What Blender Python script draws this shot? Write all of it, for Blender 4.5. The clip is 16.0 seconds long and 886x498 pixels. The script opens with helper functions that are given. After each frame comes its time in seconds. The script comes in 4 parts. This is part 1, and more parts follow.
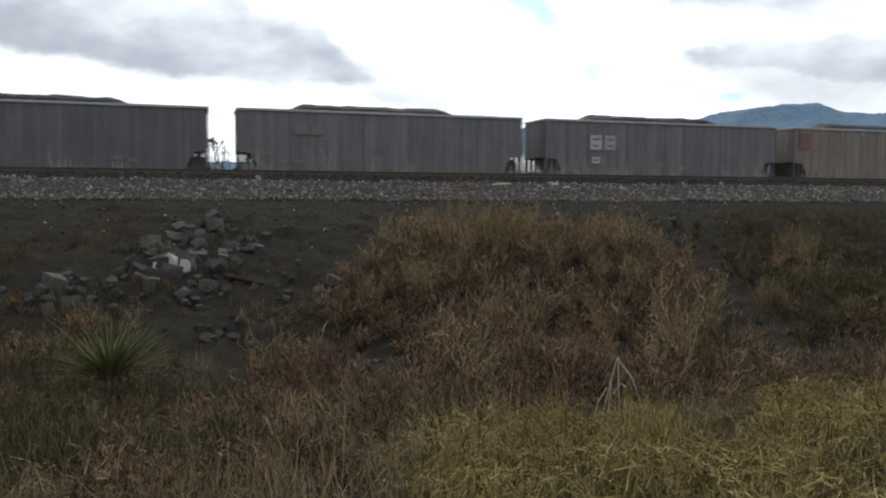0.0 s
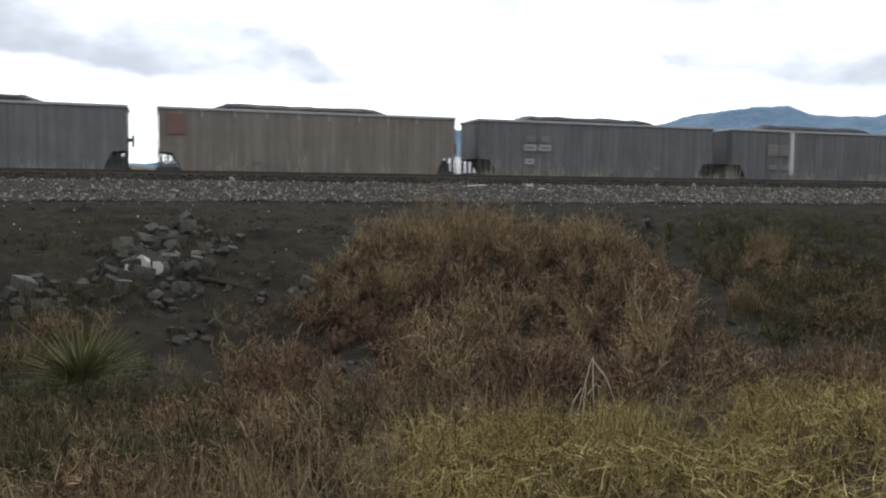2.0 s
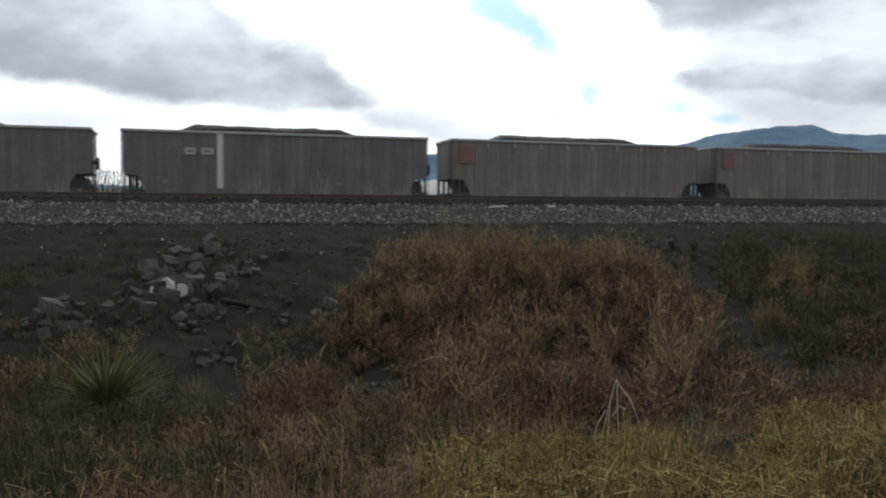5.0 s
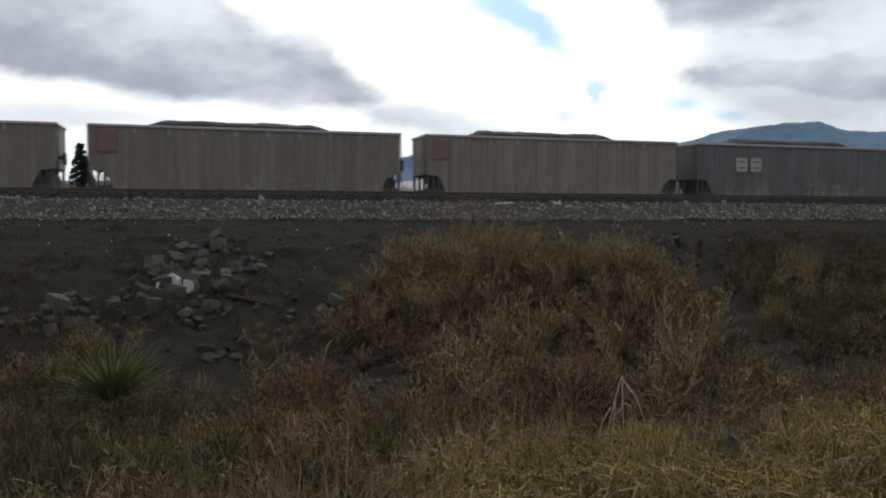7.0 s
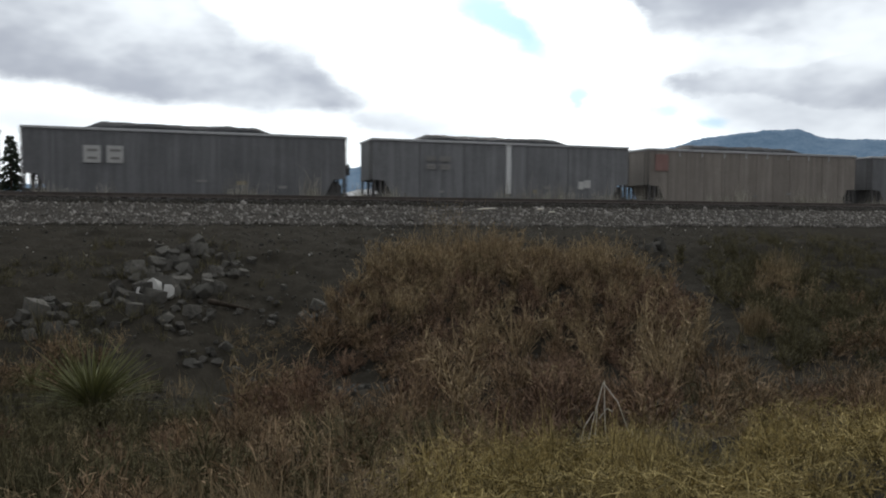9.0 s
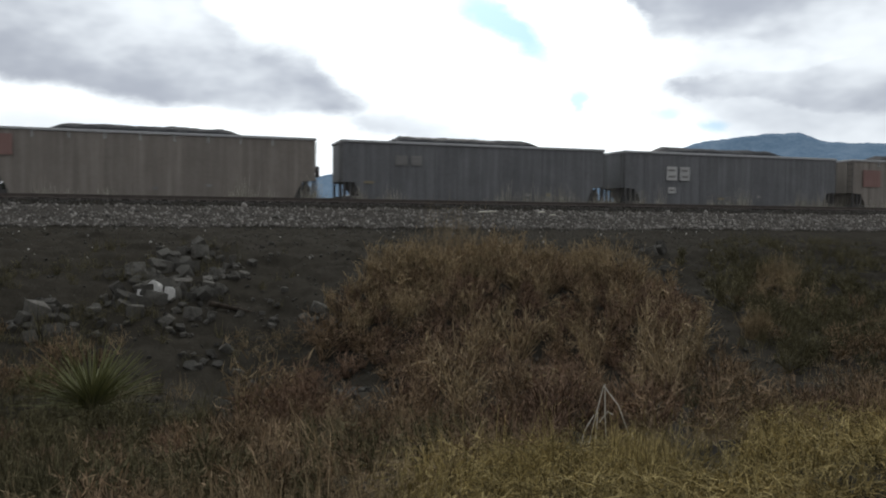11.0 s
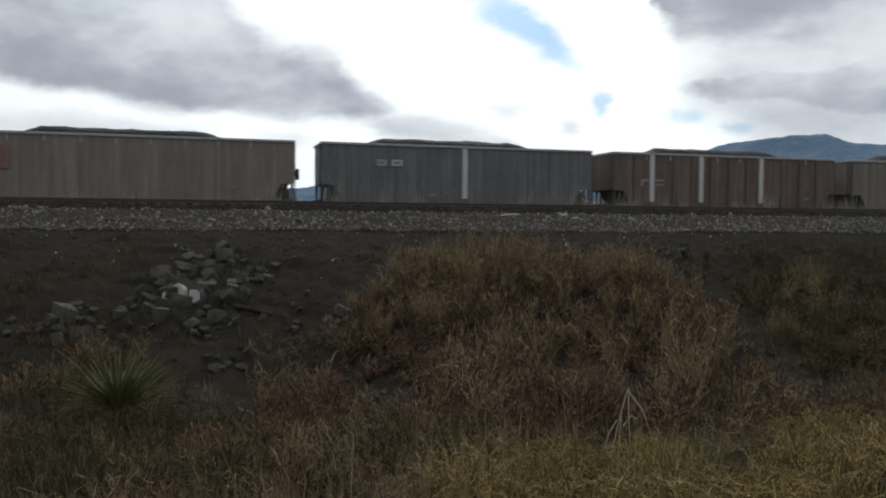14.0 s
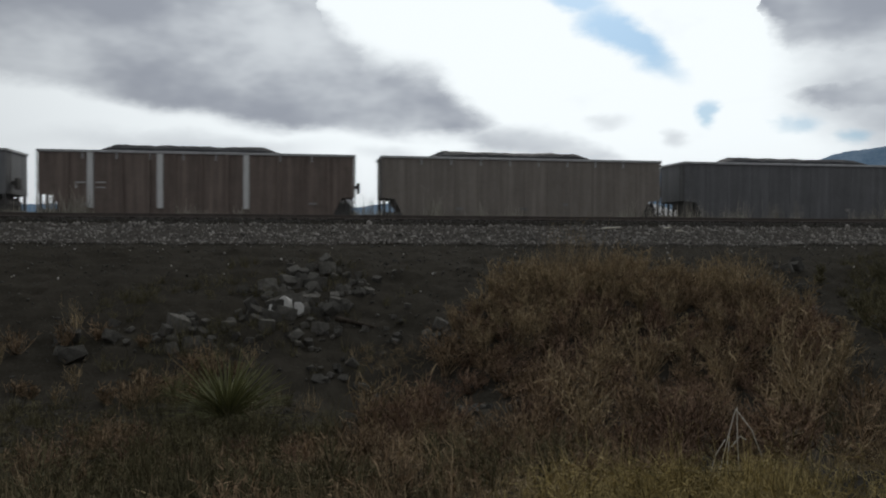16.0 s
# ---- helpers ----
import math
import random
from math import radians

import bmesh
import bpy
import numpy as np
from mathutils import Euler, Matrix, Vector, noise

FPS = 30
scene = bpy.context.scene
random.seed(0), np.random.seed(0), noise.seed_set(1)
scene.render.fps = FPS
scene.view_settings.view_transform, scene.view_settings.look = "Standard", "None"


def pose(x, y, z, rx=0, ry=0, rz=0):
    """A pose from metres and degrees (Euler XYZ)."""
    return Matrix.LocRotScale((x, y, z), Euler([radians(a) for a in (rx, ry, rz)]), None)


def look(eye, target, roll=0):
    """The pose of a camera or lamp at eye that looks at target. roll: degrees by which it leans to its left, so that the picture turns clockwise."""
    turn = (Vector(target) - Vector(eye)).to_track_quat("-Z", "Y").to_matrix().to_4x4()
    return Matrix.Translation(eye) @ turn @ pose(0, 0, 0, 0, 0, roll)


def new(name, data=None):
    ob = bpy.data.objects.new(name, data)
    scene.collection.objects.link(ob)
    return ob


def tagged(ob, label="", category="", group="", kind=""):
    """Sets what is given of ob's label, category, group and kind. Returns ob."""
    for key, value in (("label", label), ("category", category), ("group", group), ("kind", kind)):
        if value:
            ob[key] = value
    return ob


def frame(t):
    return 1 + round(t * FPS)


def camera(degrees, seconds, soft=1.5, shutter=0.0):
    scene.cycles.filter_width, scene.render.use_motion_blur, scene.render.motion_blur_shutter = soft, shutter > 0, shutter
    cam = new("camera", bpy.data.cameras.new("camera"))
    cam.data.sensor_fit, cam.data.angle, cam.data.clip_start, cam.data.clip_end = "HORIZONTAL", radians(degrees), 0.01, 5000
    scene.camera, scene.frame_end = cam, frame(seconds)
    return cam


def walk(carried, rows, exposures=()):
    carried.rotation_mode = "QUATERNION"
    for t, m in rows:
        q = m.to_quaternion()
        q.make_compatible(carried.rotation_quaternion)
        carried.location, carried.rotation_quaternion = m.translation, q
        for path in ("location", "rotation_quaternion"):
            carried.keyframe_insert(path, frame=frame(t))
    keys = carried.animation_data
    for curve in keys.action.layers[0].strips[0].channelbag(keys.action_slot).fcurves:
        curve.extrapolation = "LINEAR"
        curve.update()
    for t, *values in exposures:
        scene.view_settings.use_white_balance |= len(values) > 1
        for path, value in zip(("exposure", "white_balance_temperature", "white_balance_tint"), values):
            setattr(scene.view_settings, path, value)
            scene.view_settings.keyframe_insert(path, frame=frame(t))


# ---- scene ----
# Distances run along the railway (s) and square to it (d); the camera stands at s = 0, d = 0.
EYE = 1.65
TURN = 17.3
CA, SA = math.cos(radians(TURN)), math.sin(radians(TURN))

cam = camera(57.0, 16.0, soft=2.0, shutter=0.25)
WALK = [
    (0.0, 86.00, -0.39, 0.36), (0.5, 86.81, -0.92, -0.42), (1.0, 86.63, -0.69, -0.38), (1.5, 86.35, -0.37, -1.00),
    (2.0, 86.12, -0.43, -1.37), (2.5, 86.89, -0.48, -0.87), (3.0, 87.36, -0.12, -0.77), (3.5, 87.39, -0.17, -0.97),
    (4.0, 87.48, -0.08, -0.14), (6.3, 88.28, -0.12, 0.23), (6.5, 88.52, -0.16, 0.11), (7.0, 87.36, -0.20, 0.55),
    (7.5, 87.29, -0.22, -0.19), (8.0, 87.90, 0.06, -0.13), (8.5, 88.03, -0.06, -0.28), (9.0, 87.74, -0.40, -0.64),
    (9.2, 88.04, -0.37, -0.78), (11.5, 87.92, -0.70, -0.37), (12.0, 87.97, -0.38, 0.52), (12.5, 88.35, -0.28, 0.89),
    (13.0, 88.24, -0.35, 0.86), (13.5, 88.51, -0.18, 1.03), (14.0, 88.14, -0.42, 0.98), (14.5, 87.92, -0.55, 1.28),
    (15.0, 88.22, -0.37, 1.94), (15.5, 88.81, -0.76, 6.28), (16.0, 89.06, -0.22, 7.93)]
walk(cam, [(t, pose(0, 0, EYE, a, b, c)) for t, a, b, c in WALK],
     exposures=[(0.0, 0.1), (0.5, 0.4), (1.0, 0.12), (1.5, 0.08), (2.0, 0.45), (2.5, 0.24), (3.0, 0.02), (3.5, 0.02), (4.0, 0.0), (6.5, -0.28), (7.0, -0.28),
                (7.5, -0.16), (8.0, -0.12), (8.5, -0.09), (9.0, -0.05), (11.5, -0.1), (12.0, -0.36), (12.5, -0.3), (13.0, -0.3), (13.5, -0.34), (14.0, -0.42),
                (14.5, -0.46), (15.0, -0.43), (15.5, -0.40), (16.0, -0.63)])


# ---- sky and sun ----
SUN_AZ, SUN_EL = 2.0, 27.0


def make_world():
    w = bpy.data.worlds.new("sky")
    scene.world = w
    w.use_nodes = True
    nt = w.node_tree
    nt.nodes.clear()
    N, L = nt.nodes.new, nt.links.new

    def m(op, a, b=None, c=None, clamp=False):
        n = N("ShaderNodeMath")
        n.operation, n.use_clamp = op, clamp
        for i, v in enumerate((a, b, c)):
            if v is None:
                continue
            if isinstance(v, (int, float)):
                n.inputs[i].default_value = v
            else:
                L(v, n.inputs[i])
        return n.outputs[0]

    def step(v, lo, hi, a=0.0, b=1.0):
        n = N("ShaderNodeMapRange")
        n.interpolation_type = "SMOOTHSTEP"
        L(v, n.inputs[0])
        for i, x in enumerate((lo, hi, a, b)):
            n.inputs[i + 1].default_value = x
        return n.outputs[0]

    def mix(f, a, b):
        n = N("ShaderNodeMix")
        n.data_type = "RGBA"
        for i, v in ((0, f), (6, a), (7, b)):
            if isinstance(v, tuple):
                n.inputs[i].default_value = (*v, 1)
            else:
                L(v, n.inputs[i])
        return n.outputs[2]

    tc = N("ShaderNodeTexCoord").outputs["Generated"]
    sep = N("ShaderNodeSeparateXYZ")
    L(tc, sep.inputs[0])
    az = m("MULTIPLY", m("ARCTAN2", sep.outputs[0], sep.outputs[1]), 57.2958)
    el = m("MULTIPLY", m("ARCSINE", sep.outputs[2]), 57.2958)
    comb = N("ShaderNodeCombineXYZ")
    L(az, comb.inputs[0])
    L(m("MULTIPLY", el, 2.0), comb.inputs[1])

    def fbm(scale, detail, rough, seed):
        n = N("ShaderNodeTexNoise")
        n.noise_dimensions = "4D"
        n.inputs["W"].default_value = seed
        L(comb.outputs[0], n.inputs["Vector"])
        n.inputs["Scale"].default_value, n.inputs["Detail"].default_value, n.inputs["Roughness"].default_value = scale, detail, rough
        return n.outputs["Fac"]

    wob = m("SUBTRACT", fbm(0.16, 6, 0.6, 1.0), 0.5)
    wob2 = m("SUBTRACT", fbm(0.16, 6, 0.6, 7.0), 0.5)
    waz = m("ADD", az, m("MULTIPLY", wob, 5.0))
    wel = m("ADD", el, m("MULTIPLY", wob2, 3.0))

    def blob(a, e, ra, re, tilt=0.0, inner=0.35):
        """1 inside an ellipse in the sky, falling softly to 0 at its rim."""
        da, de = m("SUBTRACT", waz, a), m("SUBTRACT", wel, e)
        c, s = math.cos(radians(tilt)), math.sin(radians(tilt))
        x = m("DIVIDE", m("ADD", m("MULTIPLY", da, c), m("MULTIPLY", de, s)), ra)
        y = m("DIVIDE", m("SUBTRACT", m("MULTIPLY", de, c), m("MULTIPLY", da, s)), re)
        r = m("SQRT", m("ADD", m("MULTIPLY", x, x), m("MULTIPLY", y, y)))
        return step(r, inner, 1.0, 1.0, 0.0)

    def total(parts):
        out = parts[0]
        for q in parts[1:]:
            out = m("MAXIMUM", out, q)
        return out

    def curve(pts):
        """An elevation that follows the azimuth from point to point."""
        n = N("ShaderNodeValToRGB")
        L(m("DIVIDE", m("ADD", waz, 60.0), 120.0, clamp=True), n.inputs[0])
        e = n.color_ramp.elements
        while len(e) < len(pts):
            e.new(1.0)
        for q, (a, up) in zip(e, pts):
            q.position = (a + 60) / 120
        for q, (a, up) in zip(e, pts):
            q.color = (up / 40, up / 40, up / 40, 1)
        return m("MULTIPLY", n.outputs[0], 40.0)

    def bank(low, high, soft_low=0.6, soft_high=0.7):
        """A cloud bank between two edges."""
        return m("MULTIPLY", step(m("SUBTRACT", wel, curve(low)), -soft_low, soft_low), step(m("SUBTRACT", curve(high), wel), -soft_high, soft_high))

    left_bank = bank([(-60, 9.0), (-37, 9.6), (-28.4, 8.5), (-18.4, 7.5), (-9, 6.9), (-6, 6.9), (60, 6.9)],
                     [(-60, 40), (-18.4, 40), (-16.4, 15.2), (-13.8, 12.2), (-10.6, 11.3), (-8.0, 10.6), (-6.2, 8.8), (-4.0, 6.5), (-2.6, 3.0), (60, 3.0)], 0.7, 1.5)
    high_bank = bank([(-60, 40), (12.2, 40), (13.6, 14.2), (15.4, 12.1), (19, 11.3), (23, 10.5), (28.6, 9.5), (36, 8.6), (60, 8.0)], [(-60, 40), (60, 40)], 1.1, 0.5)
    right_bank = bank([(-60, 9.4), (14.6, 9.4), (16.5, 8.5), (18, 7.8), (23, 7.0), (28, 6.6), (36, 6.0), (60, 6.0)],
                      [(-60, 5.0), (13.5, 8.6), (15.2, 9.3), (17, 9.9), (20, 10.2), (22.5, 9.9), (25, 10.2), (30, 12.5), (60, 12.5)], 0.8, 0.7)
    tongue = bank([(-60, 9), (-9, 7.2), (-6, 6.5), (-3, 5.6), (0, 5.0), (5, 5.0), (60, 9)], [(-60, 4), (-9, 6.9), (-5, 7.2), (-2, 7.2), (1, 6.8), (3.5, 6.0), (6, 4.4), (60, 3)], 0.6, 0.6)
    haze = total([blob(-25, 6.0, 13, 1.2, 0, 0.1), blob(3.6, 7.8, 2.2, 0.8, 0, 0.1), blob(7.9, 6.7, 1.2, 1.0, 0, 0.1), blob(27, 7.2, 9, 2.0, 0, 0.1), blob(-12, 5.6, 3, 0.9, 0, 0.1)])
    dark = total([left_bank, high_bank, right_bank, m("MULTIPLY", tongue, 0.7), m("MULTIPLY", haze, 0.45), m("MULTIPLY", blob(28, 9.8, 15, 8.0, 0, 0.55), 0.8)])
    blue = total([blob(4.9, 13.3, 5.6, 1.8, -34, 0.3), m("MULTIPLY", blob(1.0, 16.0, 4.2, 1.2, -14, 0.3), 0.9), m("MULTIPLY", blob(10.4, 8.2, 1.3, 1.1, -50, 0.2), 0.8), m("MULTIPLY", blob(15.4, 7.2, 1.9, 0.8, 10, 0.1), 0.6), m("MULTIPLY", blob(18.6, 6.2, 1.6, 0.7, 0, 0.1), 0.7)])
    # high overcast away from the sun, white and thin round it
    sx, sy, sz = (math.cos(radians(SUN_EL)) * math.sin(radians(SUN_AZ)), math.cos(radians(SUN_EL)) * math.cos(radians(SUN_AZ)), math.sin(radians(SUN_EL)))
    dot = N("ShaderNodeVectorMath")
    dot.operation = "DOT_PRODUCT"
    L(tc, dot.inputs[0])
    dot.inputs[1].default_value = (sx, sy, sz)
    glow = step(dot.outputs["Value"], 0.45, 0.97)
    texture = fbm(0.085, 4, 0.52, 3.0)
    fine = step(texture, 0.30, 0.62)
    bright = mix(glow, (0.54, 0.565, 0.600), (1.45, 1.54, 1.58))
    gray = mix(glow, (0.32, 0.335, 0.365), (0.490, 0.535, 0.620))
    # wisps over the open part, and folds within the grey banks
    depth = m("MULTIPLY", dark, m("ADD", 0.42, m("MULTIPLY", fine, 0.58)), clamp=True)
    depth = m("MAXIMUM", depth, m("MULTIPLY", step(texture, 0.54, 0.75), 0.30))
    clouds = mix(depth, bright, gray)
    low = step(el, 1.0, 7.0, 1.0, 0.0)
    clouds = mix(m("MULTIPLY", low, 0.25), clouds, (0.86, 0.88, 0.92))
    sky = N("ShaderNodeTexSky")
    sky.sky_type, sky.sun_disc = "NISHITA", False
    sky.sun_elevation, sky.sun_rotation = radians(SUN_EL), radians(SUN_AZ)
    scaled = N("ShaderNodeMix")
    scaled.data_type, scaled.blend_type = "RGBA", "MULTIPLY"
    scaled.inputs[0].default_value = 1.0
    L(sky.outputs[0], scaled.inputs[6])
    scaled.inputs[7].default_value = (0.037, 0.057, 0.083, 1)
    L(mix(blue, clouds, scaled.outputs[2]), (bg := N("ShaderNodeBackground")).inputs[0])
    bg.inputs[1].default_value = 1.0
    L(bg.outputs[0], N("ShaderNodeOutputWorld").inputs[0])


make_world()
sun = new("sun", bpy.data.lights.new("sun", "SUN"))
sun.data.energy, sun.data.angle, sun.data.color = 0.7, radians(14), (1.0, 0.93, 0.84)
sun.matrix_world = look((0, 0, 50), (-50 * math.sin(radians(SUN_AZ)), -50 * math.cos(radians(SUN_AZ)), 50 - 50 * math.tan(radians(SUN_EL))))


# ---- materials ----
def mat(name, dark, light, scale=4.0, rough=0.8, metal=0.0, bump=0.3, spread=0.0, streak=0.0, spots=None, island=False, glow=None):
    """Two-scale varied surface. spread: brightness change from piece to piece; streak: vertical run marks; spots: (colour, scale, amount) of dirt."""
    mt = bpy.data.materials.new(name)
    mt.use_nodes = True
    nt = mt.node_tree
    N, L = nt.nodes.new, nt.links.new
    b = nt.nodes["Principled BSDF"]
    b.inputs["Roughness"].default_value, b.inputs["Metallic"].default_value = rough, metal
    b.inputs["Specular IOR Level"].default_value = 0.02 if rough > 0.94 else 0.1 if rough > 0.84 else 0.4
    co = N("ShaderNodeTexCoord").outputs["Object"]

    def tex(s, detail, vec=None):
        n = N("ShaderNodeTexNoise")
        L(vec or co, n.inputs["Vector"])
        n.inputs["Scale"].default_value, n.inputs["Detail"].default_value, n.inputs["Roughness"].default_value = s, detail, 0.62
        return n.outputs["Fac"]

    def rgb(f, a, c, kind="MIX"):
        n = N("ShaderNodeMix")
        n.data_type, n.blend_type = "RGBA", kind
        for i, v in ((0, f), (6, a), (7, c)):
            if isinstance(v, tuple):
                n.inputs[i].default_value = (*v, 1)
            elif isinstance(v, (int, float)):
                n.inputs[i].default_value = v
            else:
                L(v, n.inputs[i])
        return n.outputs[2]

    def ramp(v, lo, hi, a=0.0, c=1.0):
        n = N("ShaderNodeMapRange")
        L(v, n.inputs[0])
        for i, x in enumerate((lo, hi, a, c)):
            n.inputs[i + 1].default_value = x
        return n.outputs[0]

    big, small = tex(scale, 5), tex(scale * 9, 3)
    col = rgb(ramp(big, 0.3, 0.7), dark, light)
    col = rgb(0.35, col, rgb(ramp(small, 0.3, 0.7), dark, light))
    if streak:
        mp = N("ShaderNodeMapping")
        mp.inputs["Scale"].default_value = (2.2, 2.2, 0.12)
        L(co, mp.inputs[0])
        col = rgb(ramp(tex(1.6, 5, mp.outputs[0]), 0.42, 0.75, 0.0, streak), col, tuple(min(1, 2.2 * c + 0.02) for c in light))
        col = rgb(ramp(tex(2.3, 4, mp.outputs[0]), 0.5, 0.8, 0.0, streak), col, tuple(0.45 * c for c in dark))
    if spots:
        col = rgb(ramp(tex(spots[1], 4), 0.55, 0.7, 0.0, spots[2]), col, spots[0])
    if spread:
        src = N("ShaderNodeNewGeometry").outputs["Random Per Island"] if island else N("ShaderNodeObjectInfo").outputs["Random"]
        v = ramp(src, 0.0, 1.0, 1.0 - spread, 1.0 + spread)
        n = N("ShaderNodeVectorMath")
        n.operation = "SCALE"
        L(col, n.inputs[0])
        L(v, n.inputs["Scale"])
        col = n.outputs[0]
    L(col, b.inputs["Base Color"])
    if bump:
        bp = N("ShaderNodeBump")
        bp.inputs["Strength"].default_value, bp.inputs["Distance"].default_value = bump, 0.02
        L(small, bp.inputs["Height"])
        L(bp.outputs[0], b.inputs["Normal"])
    if glow:
        b.inputs["Emission Color"].default_value, b.inputs["Emission Strength"].default_value = (*glow[0], 1), glow[1]
    return mt


M_COAL = mat("coal", (0.012, 0.012, 0.014), (0.035, 0.035, 0.038), 6, 0.75, 0, 0.6)
M_STEEL = mat("dark_painted_steel", (0.142, 0.143, 0.146), (0.230, 0.231, 0.234), 0.7, 0.62, 0, 0.15, 0.16, 0.24)
M_BROWN = mat("dusty_bare_metal", (0.225, 0.198, 0.170), (0.335, 0.296, 0.256), 0.6, 0.6, 0, 0.15, 0.10, 0.26)
M_RIBBED = mat("rusty_brown_steel", (0.143, 0.112, 0.094), (0.247, 0.195, 0.163), 1.2, 0.65, 0, 0.2, 0.1, 0.35)
# Skylight caught along the car rims is painted in as pale grey.
M_RIM = mat("worn_bare_rim", (0.42, 0.42, 0.42), (0.66, 0.66, 0.66), 2, 0.5, 0.0, 0.1)
M_UNDER = mat("oily_underframe", (0.075, 0.072, 0.070), (0.145, 0.138, 0.130), 4, 0.8, 0, 0.3)
M_WHEEL = mat("wheel_steel", (0.05, 0.04, 0.035), (0.13, 0.11, 0.10), 8, 0.5, 0.6, 0.1)
M_PANEL = mat("faded_white_paint", (0.48, 0.47, 0.45), (0.68, 0.67, 0.64), 3, 0.7, 0, 0.1, 0.15)
M_DIM = mat("grimy_grey_paint", (0.25, 0.24, 0.225), (0.36, 0.35, 0.33), 3, 0.75, 0, 0.1, 0.15)
M_MARK = mat("worn_marking", (0.20, 0.19, 0.18), (0.34, 0.33, 0.31), 5, 0.7, 0, 0)
M_RED = mat("faded_red_paint", (0.25, 0.145, 0.125), (0.33, 0.195, 0.170), 1.5, 0.65, 0, 0.1, 0.1, 0.25)
M_YELLOW = mat("dull_yellow_paint", (0.26, 0.22, 0.15), (0.36, 0.31, 0.20), 3, 0.7, 0, 0.1)
M_RAIL = mat("rusted_rail", (0.075, 0.062, 0.055), (0.16, 0.135, 0.115), 5, 0.55, 0.3, 0.3)
M_TIE = mat("creosoted_timber", (0.035, 0.030, 0.027), (0.085, 0.074, 0.065), 5, 0.9, 0, 0.6, 0.3)
M_BALLAST = mat("ballast_stone", (0.12, 0.112, 0.100), (0.35, 0.328, 0.296), 5, 0.9, 0, 0.5, 0.6, island=True)
M_ROCK = mat("pale_rock", (0.056, 0.053, 0.046), (0.160, 0.151, 0.132), 2.5, 0.9, 0, 0.8, 0.4)
M_SOIL = mat("soil", (0.0235, 0.0206, 0.0155), (0.0505, 0.0450, 0.0355), 1.5, 0.95, 0, 1.0, spots=((0.075, 0.068, 0.055), 11, 0.4))
M_WEED = mat("dry_brown_weed", (0.062, 0.044, 0.0255), (0.375, 0.268, 0.168), 1.4, 0.9, 0, 0, 0.85, island=True)
M_RUST = mat("russet_weed", (0.075, 0.048, 0.034), (0.32, 0.216, 0.146), 1.4, 0.9, 0, 0, 0.8, island=True)
M_TAN = mat("bleached_grass", (0.165, 0.125, 0.072), (0.48, 0.372, 0.225), 1.2, 0.85, 0, 0, 0.6, island=True)
M_GOLD = mat("golden_grass", (0.095, 0.074, 0.028), (0.56, 0.445, 0.200), 1.8, 0.85, 0, 0, 0.75, island=True)
M_PALEGRASS = mat("grey_bleached_grass", (0.30, 0.275, 0.225), (0.60, 0.560, 0.470), 1.2, 0.85, 0, 0, 0.5, island=True)
M_OLIVE = mat("olive_grass", (0.060, 0.055, 0.030), (0.185, 0.162, 0.090), 1.0, 0.86, 0, 0, 0.7, island=True)
M_YUCCA = mat("yucca_leaf", (0.130, 0.140, 0.058), (0.26, 0.258, 0.115), 1.5, 0.6, 0, 0, 0.3)
M_STRAW = mat("bleached_stalk", (0.50, 0.46, 0.38), (0.72, 0.68, 0.58), 4, 0.8, 0, 0.1)
M_BARK = mat("bark", (0.05, 0.04, 0.032), (0.11, 0.09, 0.07), 6, 0.9, 0, 0.6)
M_NEEDLE = mat("conifer_needles", (0.020, 0.030, 0.018), (0.05, 0.065, 0.035), 1.0, 0.8, 0, 0, 0.4, island=True)
M_SHRUB = mat("bare_shrub_twigs", (0.06, 0.05, 0.042), (0.13, 0.11, 0.09), 1.0, 0.9, 0, 0, 0.4, island=True)
M_PALE = mat("pale_field", (0.55, 0.54, 0.52), (0.75, 0.75, 0.75), 0.05, 0.9, 0, 0.1)
# Blue haze is painted in: a bluish base and a faint glow.
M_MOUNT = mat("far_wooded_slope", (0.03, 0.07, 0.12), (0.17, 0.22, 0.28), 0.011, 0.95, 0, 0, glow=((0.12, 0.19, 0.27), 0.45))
M_LOG = mat("grey_log", (0.035, 0.028, 0.022), (0.08, 0.065, 0.05), 5, 0.9, 0, 0.7)
M_POST = mat("white_post_paint", (0.74, 0.74, 0.72), (0.88, 0.88, 0.86), 3, 0.6, 0, 0.1)
M_WHITE = mat("white_rock", (0.45, 0.44, 0.41), (0.70, 0.68, 0.64), 3, 0.9, 0, 0.8)
M_POLE = mat("weathered_pole", (0.06, 0.05, 0.042), (0.13, 0.11, 0.09), 4, 0.9, 0, 0.5)


# ---- building helpers ----
def at(s, d, z=0.0):
    return Vector((CA * s - SA * d, SA * s + CA * d, z))


def part(name, bm, material, parent=None, label="", smooth=False):
    me = bpy.data.meshes.new(name)
    bm.to_mesh(me)
    bm.free()
    if smooth:
        me.shade_smooth()
    me.materials.append(material)
    ob = new(name, me)
    ob.parent = parent
    return tagged(ob, label)


def child(name, me, parent, label=""):
    """Another object on a mesh that is already there."""
    ob = new(name, me)
    ob.parent = parent
    return tagged(ob, label)


